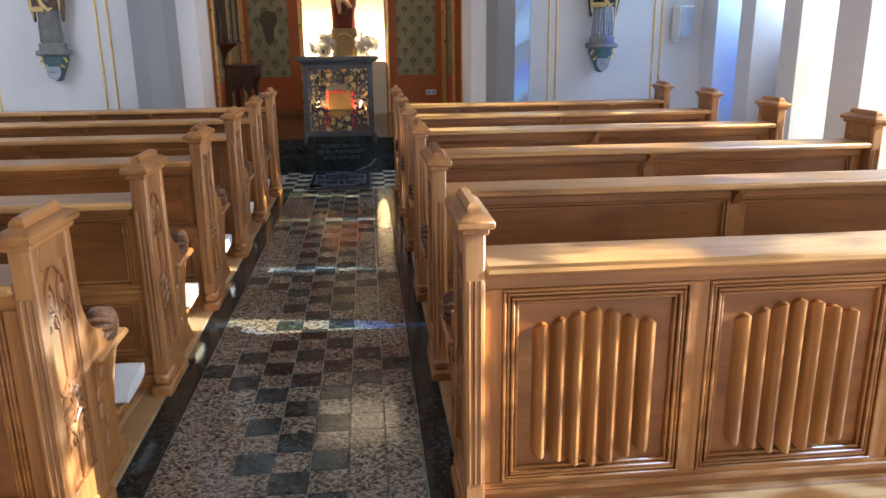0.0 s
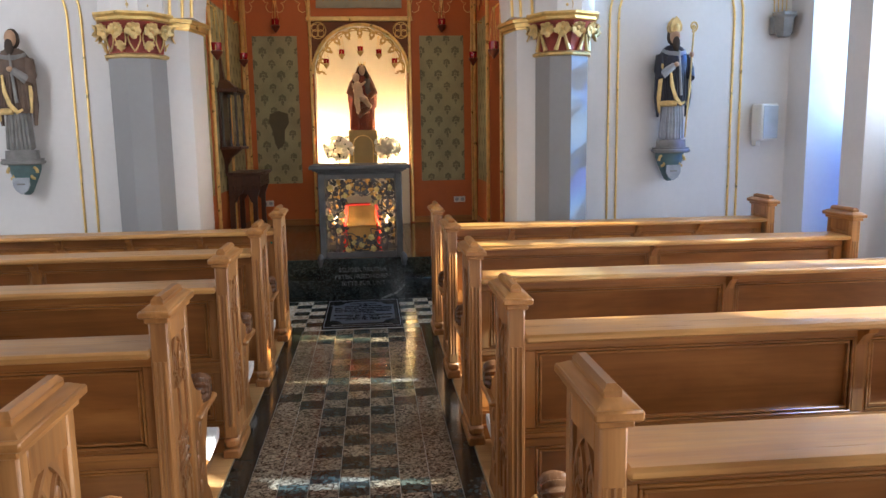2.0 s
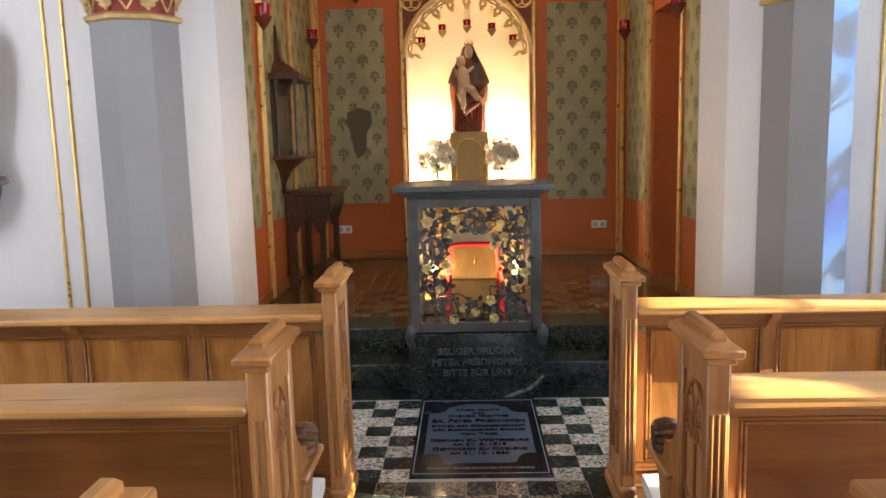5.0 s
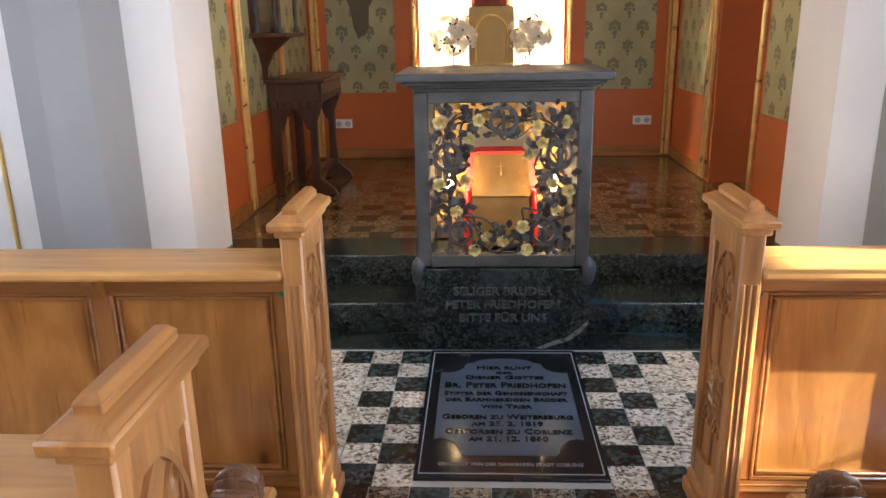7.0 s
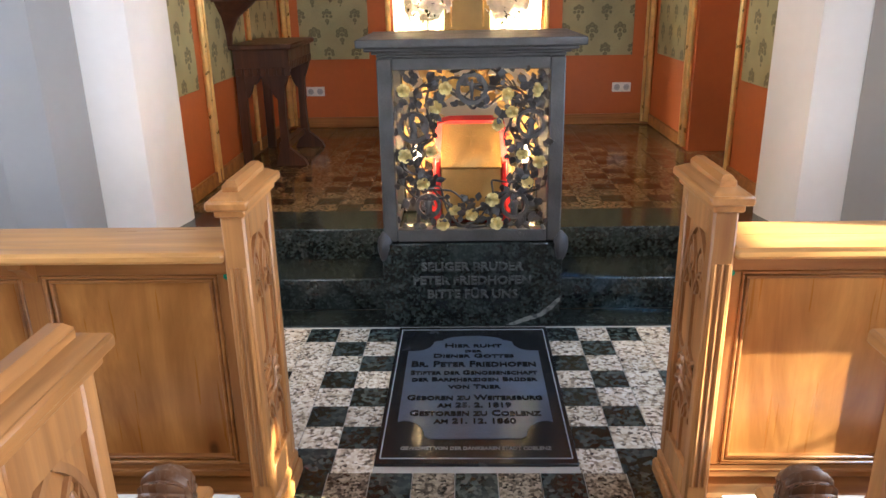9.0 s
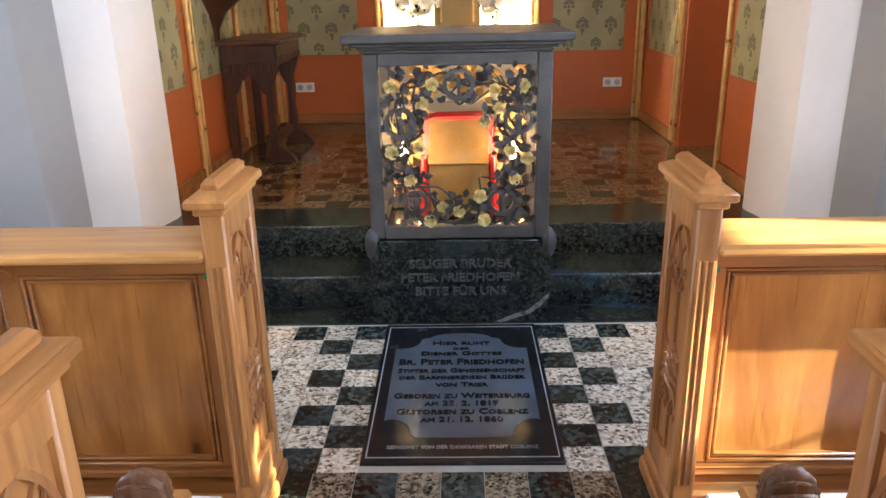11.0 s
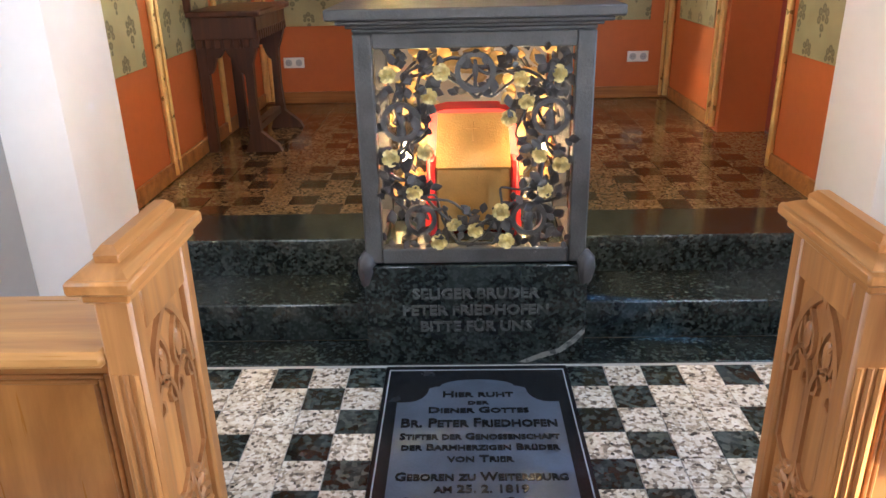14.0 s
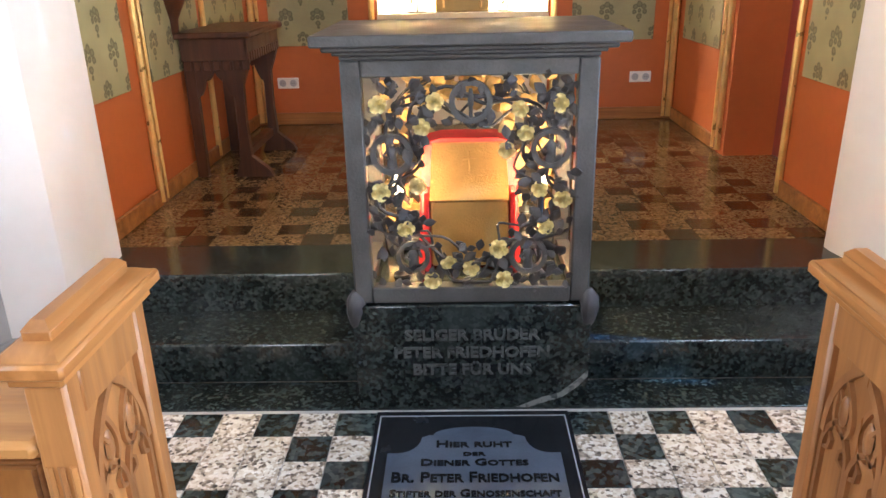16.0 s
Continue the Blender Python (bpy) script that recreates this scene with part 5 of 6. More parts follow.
# sockets
for sg in (-1, 1):
    so = thing("wall_socket", "white double power socket on the orange wall", "socket", Matrix.Translation((sg * 1.325, NICHE_Y, 0.63)), "power sockets")
    part("plate", Shape().box(-0.08, 0.08, -0.012, 0.0, -0.04, 0.04, 0.004), porcelain, so)
    for dx in (-0.04, 0.04):
        part("well", Shape().lathe([(0.024, 0.0), (0.026, 0.002), (0.020, 0.0025)], (0, 0, 0), 16).moved(Matrix.Translation((dx, -0.0125, 0)) @ Matrix.Rotation(radians(90), 4, "X")), grille_grey, so)
        for hx in (-0.008, 0.008):
            part("hole", Shape().lathe([(0.003, 0.0), (0.003, 0.002)], (0, 0, 0), 8).moved(Matrix.Translation((dx + hx, -0.0155, 0)) @ Matrix.Rotation(radians(90), 4, "X")), hole, so)

# console table of dark wood
tb = thing("console_table", "dark carved gothic console table against the niche wall", "table", Matrix.Translation((-NX + 0.005, 10.82, TOP)))
part("tabletop", Shape().box(0, 0.42, -0.40, 0.40, 0.78, 0.815, 0.008), walnut, tb)
part("apron", Shape().box(0.02, 0.385, -0.37, -0.35, 0.66, 0.78, 0.003).box(0.02, 0.385, 0.35, 0.37, 0.66, 0.78, 0.003).box(0.37, 0.39, -0.37, 0.37, 0.70, 0.78, 0.003), walnut, tb)
dent = Shape().box(-0.006, 0.006, -0.018, 0.018, -0.05, 0.0, 0.003).mesh("pendant", walnut)
for k in range(14):
    part("pendant", dent, None, tb, "", Matrix.Translation((0.386, -0.35 + k * 0.054, 0.70)))
for k in range(7):
    part("pendant", dent, None, tb, "", Matrix.Translation((0.05 + k * 0.054, -0.365, 0.66)) @ Matrix.Rotation(radians(90), 4, "Z"))
for y in (-0.33, 0.33):
    prof = [(0.30, 0.66), (0.39, 0.66), (0.37, 0.60), (0.34, 0.52), (0.335, 0.30), (0.345, 0.12), (0.44, 0.04), (0.46, 0.0), (0.24, 0.0), (0.26, 0.05), (0.285, 0.12), (0.29, 0.45), (0.24, 0.56), (0.22, 0.60)]
    part("leg", Shape().prism(prof, 1, y - 0.025, y + 0.025), walnut, tb)
    part("back_leg", Shape().box(0.02, 0.08, y - 0.025, y + 0.025, 0.0, 0.66, 0.004), walnut, tb)
    head = [(0.08 + 0.21 * k / 12, 0.44 + 0.15 * (1 - abs(k / 6 - 1) ** 1.5) + 0.018 * math.cos(k * math.pi / 1.5)) for k in range(13)]
    arc_s = Shape().strip(head, [(0.08 + 0.21 * k / 12, 0.66) for k in range(13)], 1, y - 0.018, y + 0.018)
    part("spandrel", arc_s, walnut, tb)
part("stretcher", Shape().box(0.26, 0.32, -0.31, 0.31, 0.10, 0.15, 0.006), walnut, tb)

# wall shrine with slim columns
sh = thing("wall_shrine", "dark carved wall shrine with slim metal columns and a spire", "shrine", Matrix.Translation((-NX, 10.45, 0)))
part("backboard", Shape().box(0.0, 0.03, -0.24, 0.24, 1.42, 2.05, 0.004), walnut, sh)
part("shelf", Shape().box(0.0, 0.24, -0.27, 0.27, 1.40, 1.43, 0.006), walnut, sh)
part("canopy", Shape().box(0.0, 0.24, -0.27, 0.27, 2.03, 2.08, 0.006).frustum((0.0, 0.20, -0.20, 0.20), (0.0, 0.09, -0.09, 0.09), 2.08, 2.18).frustum((0.0, 0.06, -0.06, 0.06), (0.0, 0.02, -0.015, 0.015), 2.18, 2.48), walnut, sh)
part("bracket", Shape().lathe([(0.01, 1.10), (0.035, 1.13), (0.04, 1.20), (0.09, 1.30), (0.19, 1.38), (0.21, 1.40)], (0.0, 0, 0), 10, 1.0, 1.0, 0, 0, -math.pi / 2, math.pi), walnut, sh)
for y in (-0.22, 0.22):
    for x in (0.05, 0.20):
        part("column", Shape().lathe([(0.02, 1.43), (0.022, 1.45), (0.013, 1.47), (0.013, 1.98), (0.022, 2.0), (0.024, 2.03)], (x, y, 0), 10), bronze, sh, "slim dark metal column")
part("icon", Shape().box(0.03, 0.045, -0.13, 0.13, 1.50, 1.92, 0.004), tarnish, sh, "brown inset panel")

# lit statue, its pedestal and the flowers
ped = thing("statue_pedestal", "old-gold painted pedestal with an arched gilt motif", "pedestal", Matrix.Translation((0, NICHE_Y - 0.02, 1.12)))
part("block", Shape().box(-0.195, 0.195, 0.0, 0.26, 0.0, 0.49, 0.01), ped_gold, ped)
part("arch_motif", Shape().tube([(-0.135, -0.004, 0.03), (-0.135, -0.004, 0.28)] + [(x, -0.004, z) for x, z in arc(0, 0.28, 0.135, math.pi, 0, 14)][1:] + [(0.135, -0.004, 0.03)], 0.010, 6), gold, ped, "gilt arch line")
b = Shape()
b.slot = 0
b.lathe([(0.185, 0.0), (0.195, 0.03), (0.19, 0.18), (0.20, 0.32), (0.215, 0.44), (0.20, 0.56), (0.165, 0.66), (0.09, 0.73), (0.05, 0.76)], (0, 0.1, 0), 48, 1.0, 0.62, 8, 0.04)
b.slot = 1
b.tube([(-0.13, 0.03, 0.62), (-0.19, -0.02, 0.50), (-0.12, -0.06, 0.46)], [0.055, 0.05, 0.04], 10)
b.tube([(0.14, 0.05, 0.62), (0.20, 0.0, 0.50), (0.10, -0.05, 0.43)], [0.055, 0.055, 0.04], 10)
b.lathe([(0.20, 0.40), (0.205, 0.50), (0.18, 0.62), (0.10, 0.72)], (0, 0.115, 0), 40, 1.0, 0.62, 7, 0.03)
b.lathe([(0.215, 0.30), (0.225, 0.44), (0.20, 0.60), (0.135, 0.72), (0.085, 0.80), (0.06, 0.86)], (0.01, 0.135, 0), 40, 1.0, 0.52, 6, 0.03)
b.slot = 2
b.ball((0.015, 0.045, 0.80), 0.052, 0.055, 0.068, 14, 10)
child = len(b.v)
b.ball((-0.095, -0.03, 0.66), 0.044, 0.044, 0.05, 12, 8)
b.tube([(-0.085, -0.03, 0.61), (-0.075, -0.05, 0.54), (-0.065, -0.05, 0.46)], [0.038, 0.060, 0.058], 10)
b.tube([(-0.085, -0.05, 0.46), (-0.09, -0.085, 0.40), (-0.075, -0.075, 0.32), (-0.085, -0.09, 0.29)], [0.042, 0.036, 0.026, 0.018], 8)
b.tube([(-0.045, -0.06, 0.46), (0.01, -0.095, 0.43), (0.055, -0.07, 0.37), (0.085, -0.08, 0.365)], [0.042, 0.036, 0.026, 0.018], 8)
b.tube([(-0.06, -0.05, 0.58), (-0.02, -0.06, 0.59), (0.02, -0.04, 0.62)], [0.018, 0.016, 0.012], 8)
b.tube([(-0.11, -0.04, 0.58), (-0.135, -0.06, 0.56), (-0.14, -0.07, 0.60)], [0.018, 0.014, 0.010], 8)
b.moved(Matrix.Translation((-0.055, -0.045, 0.53)) @ Matrix.Scale(1.28, 4) @ Matrix.Translation((0.075, 0.04, -0.53)), child)
b.slot = 5
b.lathe([(0.085, 0.43), (0.105, 0.52), (0.095, 0.62), (0.04, 0.69)], (0.085, 0.04, 0), 20, 1.0, 0.6, 5, 0.06)
b.slot = 0
for k in range(8):
    u = -0.15 + 0.043 * k
    b.tube([(u * 0.9 - 0.03, -0.02 + 0.35 * abs(u), 0.40 + 0.02 * math.sin(k * 2)), (u, -0.035 + 0.38 * abs(u), 0.24), (u * 1.05 + 0.02 * math.sin(k * 1.7), -0.03 + 0.38 * abs(u), 0.02)], [0.008, 0.016, 0.014], 6)
b.slot = 1
for k in range(4):
    b.tube([(-0.17 + 0.02 * k, -0.01, 0.44 - 0.05 * k), (-0.04, -0.075, 0.34 - 0.055 * k), (0.12, -0.045, 0.40 - 0.04 * k), (0.19, 0.02, 0.46 - 0.03 * k)], [0.010, 0.020, 0.018, 0.010], 6)
b.slot = 3
b.ball((0.015, 0.085, 0.80), 0.068, 0.062, 0.085, 12, 8)
b.tube([(0.06, 0.07, 0.80), (0.085, 0.07, 0.72), (0.09, 0.06, 0.62)], [0.035, 0.04, 0.03], 8)
b.ball((-0.098, -0.01, 0.675), 0.046, 0.042, 0.045, 10, 8)
b.slot = 4
for cx, cy, cz, r in ((0.015, 0.075, 0.865, 0.05), (-0.098, -0.015, 0.715, 0.032)):
    b.lathe([(r, 0), (r * 1.1, 0.012), (r, 0.02)], (cx, cy, cz), 14)
    for k in range(7):
        a = k * math.tau / 7
        b.tube([(cx + r * math.cos(a), cy + r * math.sin(a), cz + 0.015), (cx + r * 1.15 * math.cos(a), cy + r * 1.15 * math.sin(a), cz + 0.015 + r * 0.8)], [0.008, 0.004], 5)
solid("statue", b, [robe_red, mantle, pale_skin, hair, gold, robe_blue], "carved crowned mother and child figure in red and blue robes", "statue", "", "", Matrix.Translation((0, NICHE_Y, 1.61)) @ Matrix.Diagonal((0.86, 0.9, 1.0, 1.0)))

bloom = Shape()
for k in range(6):
    a = k * math.tau / 6
    i0 = len(bloom.v)
    bloom.add([(0, 0, 0), (0.032, -0.030, 0.018), (0.062, 0, 0.012), (0.032, 0.030, 0.018)], [(0, 1, 2, 3)])
    bloom.moved(Matrix.Rotation(a, 4, "Z"), i0)
bloom.ball((0, 0, 0.006), 0.008, None, 0.006, 6, 4)
bloom_mesh = bloom.mesh("bloom", petal)
green_leaf = leaf_shape(0.06, 0.03, 0.3, False).mesh("leaf", foliage)
for sg in (-1, 1):
    fl = thing("flower_bouquet", "round bouquet of white flowers on a thin stand", "flowers", Matrix.Translation((sg * 0.33, NICHE_Y + 0.0, 1.12)), "altar flowers")
    part("stand", Shape().lathe([(0.07, 0.0), (0.07, 0.006), (0.008, 0.012), (0.006, 0.08), (0.03, 0.12), (0.012, 0.14)], (0, 0, 0), 12), bronze, fl)
    rnd = random.Random(11 + sg)
    for k in range(150):
        d = Vector((rnd.gauss(0, 1), rnd.gauss(0, 1) - 0.2, rnd.gauss(0, 0.8) + 0.1)).normalized()
        c = Vector((d.x * 0.19, d.y * 0.13, 0.25 + d.z * 0.165))
        c = Vector((0, 0, 0.245)) + (c - Vector((0, 0, 0.245))) * (0.62 + 0.48 * rnd.random())
        d = (d + Vector((rnd.uniform(-0.7, 0.7), rnd.uniform(-0.9, 0.3), rnd.uniform(-0.6, 0.6)))).normalized()
        m = Matrix.Translation(c) @ d.to_track_quat("Z", "Y").to_matrix().to_4x4() @ Matrix.Scale(rnd.uniform(0.62, 0.95), 4)
        part("bloom" if k % 3 else "leaf", bloom_mesh if k % 3 else green_leaf, None, fl, "", m)
    for k in range(12):
        a = k * math.tau / 12
        part("stem", Shape().tube([(0, 0, 0.12), (0.04 * math.cos(a), 0.03 * math.sin(a), 0.17), (0.10 * math.cos(a), 0.07 * math.sin(a), 0.24)], 0.003, 4), foliage, fl)
    tr = solid("candle_tray", Shape().box(-0.14, 0.14, -0.06, 0.06, 0.0, 0.012, 0.004), porcelain, "low white tray on the recess shelf", "tray", "trays", "", Matrix.Translation((sg * 0.38, NICHE_Y + 0.14, 1.12)))
    solid("niche_bulb", Shape().lathe([(0.012, 0.0), (0.014, 0.03), (0.022, 0.055), (0.018, 0.08), (0.004, 0.09)], (0, 0, 0), 10), bulb, "small warm bulb behind the flowers", "bulb", "niche bulbs", "", Matrix.Translation((sg * 0.44, NICHE_Y + 0.2, 1.133)))

# ---- tomb shrine ----
tomb = thing("tomb_shrine", "dark stone tomb with a bronze rose grille under a moulded slab", "tomb", Matrix.Translation((0, 8.505, 0)))
part("plinth", Shape().box(-0.395, 0.395, 0.0, 0.56, 0.0, 0.395, 0.005), serpentine, tomb, "polished dark green stone block with a pale vein")
part("vein", Shape().prism([(0.15, 0.005), (0.24, 0.045), (0.30, 0.062), (0.355, 0.11), (0.393, 0.15), (0.393, 0.125), (0.36, 0.085), (0.31, 0.045), (0.25, 0.025), (0.19, 0.004)], 1, -0.0012, 0.002),
     speckle("vein_stone", [(0.3, (0.07, 0.08, 0.08)), (0.6, (0.22, 0.23, 0.22))], 60.0, 0.2), tomb, "pale vein in the stone")
for text, z, w in (("SELIGER BRUDER", 0.287, 0.45), ("PETER FRIEDHOFEN", 0.222, 0.52), ("BITTE FÜR UNS", 0.157, 0.40)):
    letters("lettering", text, 0.054, lit_letter_stone, tomb, pose(0.0, -0.004, z, 90), 0.005, "raised stone lettering", w)
fz0, fz1, fx = 0.40, 1.185, 0.385
for x in (-1, 1):
    for y in (0.012, 0.50):
        part("post", Shape().box(x * (fx - 0.062), x * fx, y, y + 0.055, fz0, fz1, 0.006), bronze, tomb, "dark bronze corner post" if y < 0.1 and x < 0 else "")
    part("top_beam", Shape().box(x * fx, x * (fx - 0.05), 0.067, 0.50, fz1 - 0.055, fz1, 0.004), bronze, tomb)
    part("bottom_beam", Shape().box(x * fx, x * (fx - 0.05), 0.067, 0.50, fz0, fz0 + 0.04, 0.004), bronze, tomb)
    spur = Shape().lathe([(0.006, -0.10), (0.03, -0.07), (0.045, -0.02), (0.04, 0.02), (0.012, 0.05)], (x * 0.385, 0.02, 0.395), 14, 0.75, 0.8, 3, 0.12)
    part("spur", spur, bronze_dark, tomb, "curled bronze corner leaf")
for y in (0.012, 0.50):
    part("top_beam", Shape().box(-fx + 0.062, fx - 0.062, y, y + 0.055, fz1 - 0.05, fz1, 0.004), bronze, tomb)
    part("bottom_beam", Shape().box(-fx + 0.062, fx - 0.062, y, y + 0.055, fz0, fz0 + 0.055, 0.004), bronze, tomb)
for z0, z1, d in ((1.185, 1.20, 0.0), (1.20, 1.212, 0.018), (1.212, 1.228, 0.045), (1.228, 1.262, 0.075)):
    part("cover_slab" if d > 0.07 else "cover_moulding", Shape().box(-fx - d, fx + d, 0.012 - d * 0.85, 0.555 + d * 0.6, z0, z1, 0.005), bronze, tomb, "projecting dark slab" if d > 0.07 else "")

# rose grille
gx0, gx1, gz0, gz1 = -fx + 0.062, fx - 0.062, fz0 + 0.055, fz1 - 0.05


def g(u, v, y=0.035):
    """A point of the grille: u to the right and v down, both from 0 to 1."""
    return Vector((gx0 + (gx1 - gx0) * u, y, gz1 - (gz1 - gz0) * v))


rings = ((0.505, 0.115, 0.066), (0.125, 0.345, 0.066), (0.885, 0.33, 0.062), (0.785, 0.845, 0.062), (0.21, 0.845, 0.055))
roses = ((0.07, 0.12), (0.335, 0.11), (0.275, 0.22), (0.735, 0.145), (0.915, 0.125), (0.76, 0.25), (0.675, 0.33), (0.065, 0.52), (0.245, 0.49), (0.835, 0.515), (0.945, 0.56),
         (0.18, 0.695), (0.865, 0.695), (0.385, 0.865), (0.50, 0.90), (0.64, 0.805), (0.305, 0.96), (0.665, 0.96))
rnd = random.Random(21)


def vine_at(a):
    """Middle line of the wreath, by angle."""
    u, v = 0.5 + 0.385 * math.cos(a), 0.5 + 0.39 * math.sin(a)
    k = 0.06 * math.sin(5 * a)
    return u + k * math.cos(a), v + k * math.sin(a)


for strand in range(4):
    pts = []
    for i in range(72):
        a = math.tau * i / 72
        u, v = vine_at(a + 0.12 * math.sin(3 * a + strand))
        off = 0.05 * math.sin(6 * a + strand * 1.7) + (strand - 1.5) * 0.035
        pts.append(g(min(max(u + off * math.cos(a), 0.01), 0.99), min(max(v + off * math.sin(a), 0.01), 0.99), 0.036 + 0.012 * math.sin(5 * a + strand * 2)))
    part("vine", Shape().tube(pts, 0.006 if strand % 2 else 0.0045, 6, True), bronze_dark, tomb, "bronze rose stem" if strand == 0 else "")
for k, (u, v, r) in enumerate(rings):
    c = g(u, v, 0.03)
    prof = Shape()
    n = 28
    prof.prism([(c.x + r * math.cos(math.tau * i / n), c.z + r * math.sin(math.tau * i / n)) for i in range(n)], 1, 0.018, 0.044,
               [(c.x + r * 0.74 * math.cos(math.tau * i / n), c.z + r * 0.74 * math.sin(math.tau * i / n)) for i in range(n)])
    med = part("medallion", prof, bronze, tomb, "round bronze medallion with a small figure")
    f = Shape()
    if k == 0:
        f.box(c.x - 0.006, c.x + 0.006, 0.024, 0.038, c.z - r * 0.8, c.z + r * 0.6, 0.003).box(c.x - r * 0.7, c.x + r * 0.7, 0.024, 0.038, c.z + r * 0.18, c.z + r * 0.34, 0.003)
        f.ball((c.x, 0.022, c.z + r * 0.1), 0.010, 0.008, 0.03, 8, 6)
    else:
        f.lathe([(0.017, -r * 0.72), (0.014, -0.01), (0.018, 0.012), (0.008, 0.024)], (c.x, 0.03, c.z), 10, 1, 0.6)
        f.ball((c.x, 0.028, c.z + 0.033), 0.009)
        f.tube([(c.x - 0.012, 0.028, c.z + 0.012), (c.x - 0.026, 0.024, c.z - 0.004), (c.x - 0.010, 0.02, c.z - 0.012)], 0.005, 5)
        f.tube([(c.x + 0.012, 0.028, c.z + 0.012), (c.x + 0.027, 0.024, c.z), (c.x + 0.020, 0.02, c.z + 0.022)], 0.005, 5)
    part("relief", f, bronze, med)
rose = Shape().add([(0, 0, 0.004)], [])
for ringno, (count, rad, size, lift, tilt) in enumerate(((5, 0.020, 0.022, 0.0, 66), (5, 0.010, 0.017, 0.005, 36), (3, 0.004, 0.012, 0.010, 10))):
    for k in range(count):
        a = math.tau * k / count + ringno * 0.5
        i0 = len(rose.v)
        pet = [(-0.55, 0.0), (-0.95, 0.55), (-0.65, 1.0), (0, 1.08), (0.65, 1.0), (0.95, 0.55), (0.55, 0.0)]
        rose.add([(x * size * 0.70, y * size * 0.9, size * (0.30 * abs(x) ** 2 + 0.10 * y - (0.22 if y > 0.9 else 0))) for x, y in pet] + [(0, 0.5 * size, -0.12 * size)], [(i, i + 1, 7) for i in range(6)])
        rose.moved(Matrix.Rotation(a, 4, "Z") @ Matrix.Translation((0, rad * 0.35, lift)) @ Matrix.Rotation(radians(90 - tilt), 4, "X"), i0)
        rose.f += [(0, i0, i0 + 7), (0, i0 + 7, i0 + 6)]
        rose.m += [0, 0]
rose_mesh = rose.mesh("rose", rose_gold, 16)
for u, v in roses:
    m = Matrix.Translation(g(u, v, 0.014)) @ Matrix.Rotation(radians(90 + rnd.uniform(-22, 22)), 4, "X") @ Matrix.Rotation(rnd.uniform(-0.3, 0.3), 4, "Y") @ Matrix.Rotation(rnd.uniform(0, 6), 4, "Z") @ Matrix.Scale(rnd.uniform(0.95, 1.15), 4)
    part("rose", rose_mesh, None, tomb, "pale gilt open rose", m)
small_leaf = leaf_shape(0.052, 0.036, 0.35, False).mesh("leaf", bronze_dark)
count = 0
while count < 290:
    u, v = rnd.random(), rnd.random()
    inside = (abs(u - 0.5) / 0.25) ** 3 + (abs(v - 0.5) / 0.28) ** 3
    if inside < 1 or any((u - a) ** 2 + (v - b) ** 2 < 0.0045 for a, b, _ in rings):
        continue
    if v > 0.7 and rnd.random() < 0.25:
        continue
    m = Matrix.Translation(g(min(max(u, 0.02), 0.98), min(max(v, 0.02), 0.98), rnd.uniform(0.014, 0.05))) @ Matrix.Rotation(rnd.uniform(0, 6.28), 4, "Y") @ Matrix.Rotation(rnd.uniform(-0.5, 0.5), 4, "X") @ Matrix.Scale(rnd.uniform(0.6, 1.0), 4)
    part("leaf", small_leaf, None, tomb, "", m)
    count += 1

# the rear grille, and a dark sheet added to keep the slab's underside dim
part("cover_lining", Shape().box(-fx + 0.052, fx - 0.052, 0.070, 0.498, fz1 - 0.012, fz1 - 0.002, 0.002), bronze_dark, tomb)
for strand in range(3):
    pts = [Vector((0.30 * math.cos(a) * (1 + 0.06 * math.sin(5 * a + strand)), 0.525 + 0.008 * math.sin(4 * a + strand), 0.795 + 0.31 * math.sin(a) * (1 + 0.06 * math.cos(4 * a + strand)))) for a in [math.tau * i / 48 for i in range(48)]]
    part("vine", Shape().tube(pts, 0.006, 5, True), bronze_dark, tomb)
rear_leaf = leaf_shape(0.062, 0.046, 0.3, False).mesh("rear_leaf", dull_gold)
for k in range(150):
    u, v = rnd.random(), rnd.random()
    if (abs(u - 0.5) / 0.24) ** 3 + (abs(v - 0.5) / 0.26) ** 3 < 1:
        u, v = u, 0.08 + 0.10 * rnd.random()
    m = Matrix.Translation(g(0.03 + 0.94 * u, 0.03 + 0.94 * v, rnd.uniform(0.508, 0.545))) @ Matrix.Rotation(rnd.uniform(0, 6.28), 4, "Y") @ Matrix.Rotation(rnd.uniform(-0.5, 0.5), 4, "X") @ Matrix.Scale(rnd.uniform(0.8, 1.25), 4)
    part("rear_leaf", rear_leaf, None, tomb, "dull gold leaf of the rear grille" if k == 0 else "", m)

# casket with red cloth, and the bulbs beside it
cas = thing("reliquary_casket", "gilt casket with a sloping engraved lid on red cloth", "casket", Matrix.Translation((0.0, 8.83, 0.395)))
part("cloth", Shape().prism([(-0.19, 0.0), (0.19, 0.0), (0.175, 0.30), (0.158, 0.46), (0.10, 0.475), (-0.10, 0.475), (-0.158, 0.46), (-0.175, 0.30)], 1, 0.05, 0.20), red_cloth, cas, "bright red cloth hanging behind the casket")
part("body", Shape().box(-0.14, 0.14, -0.03, 0.12, 0.02, 0.27, 0.008), gilt_box, cas)
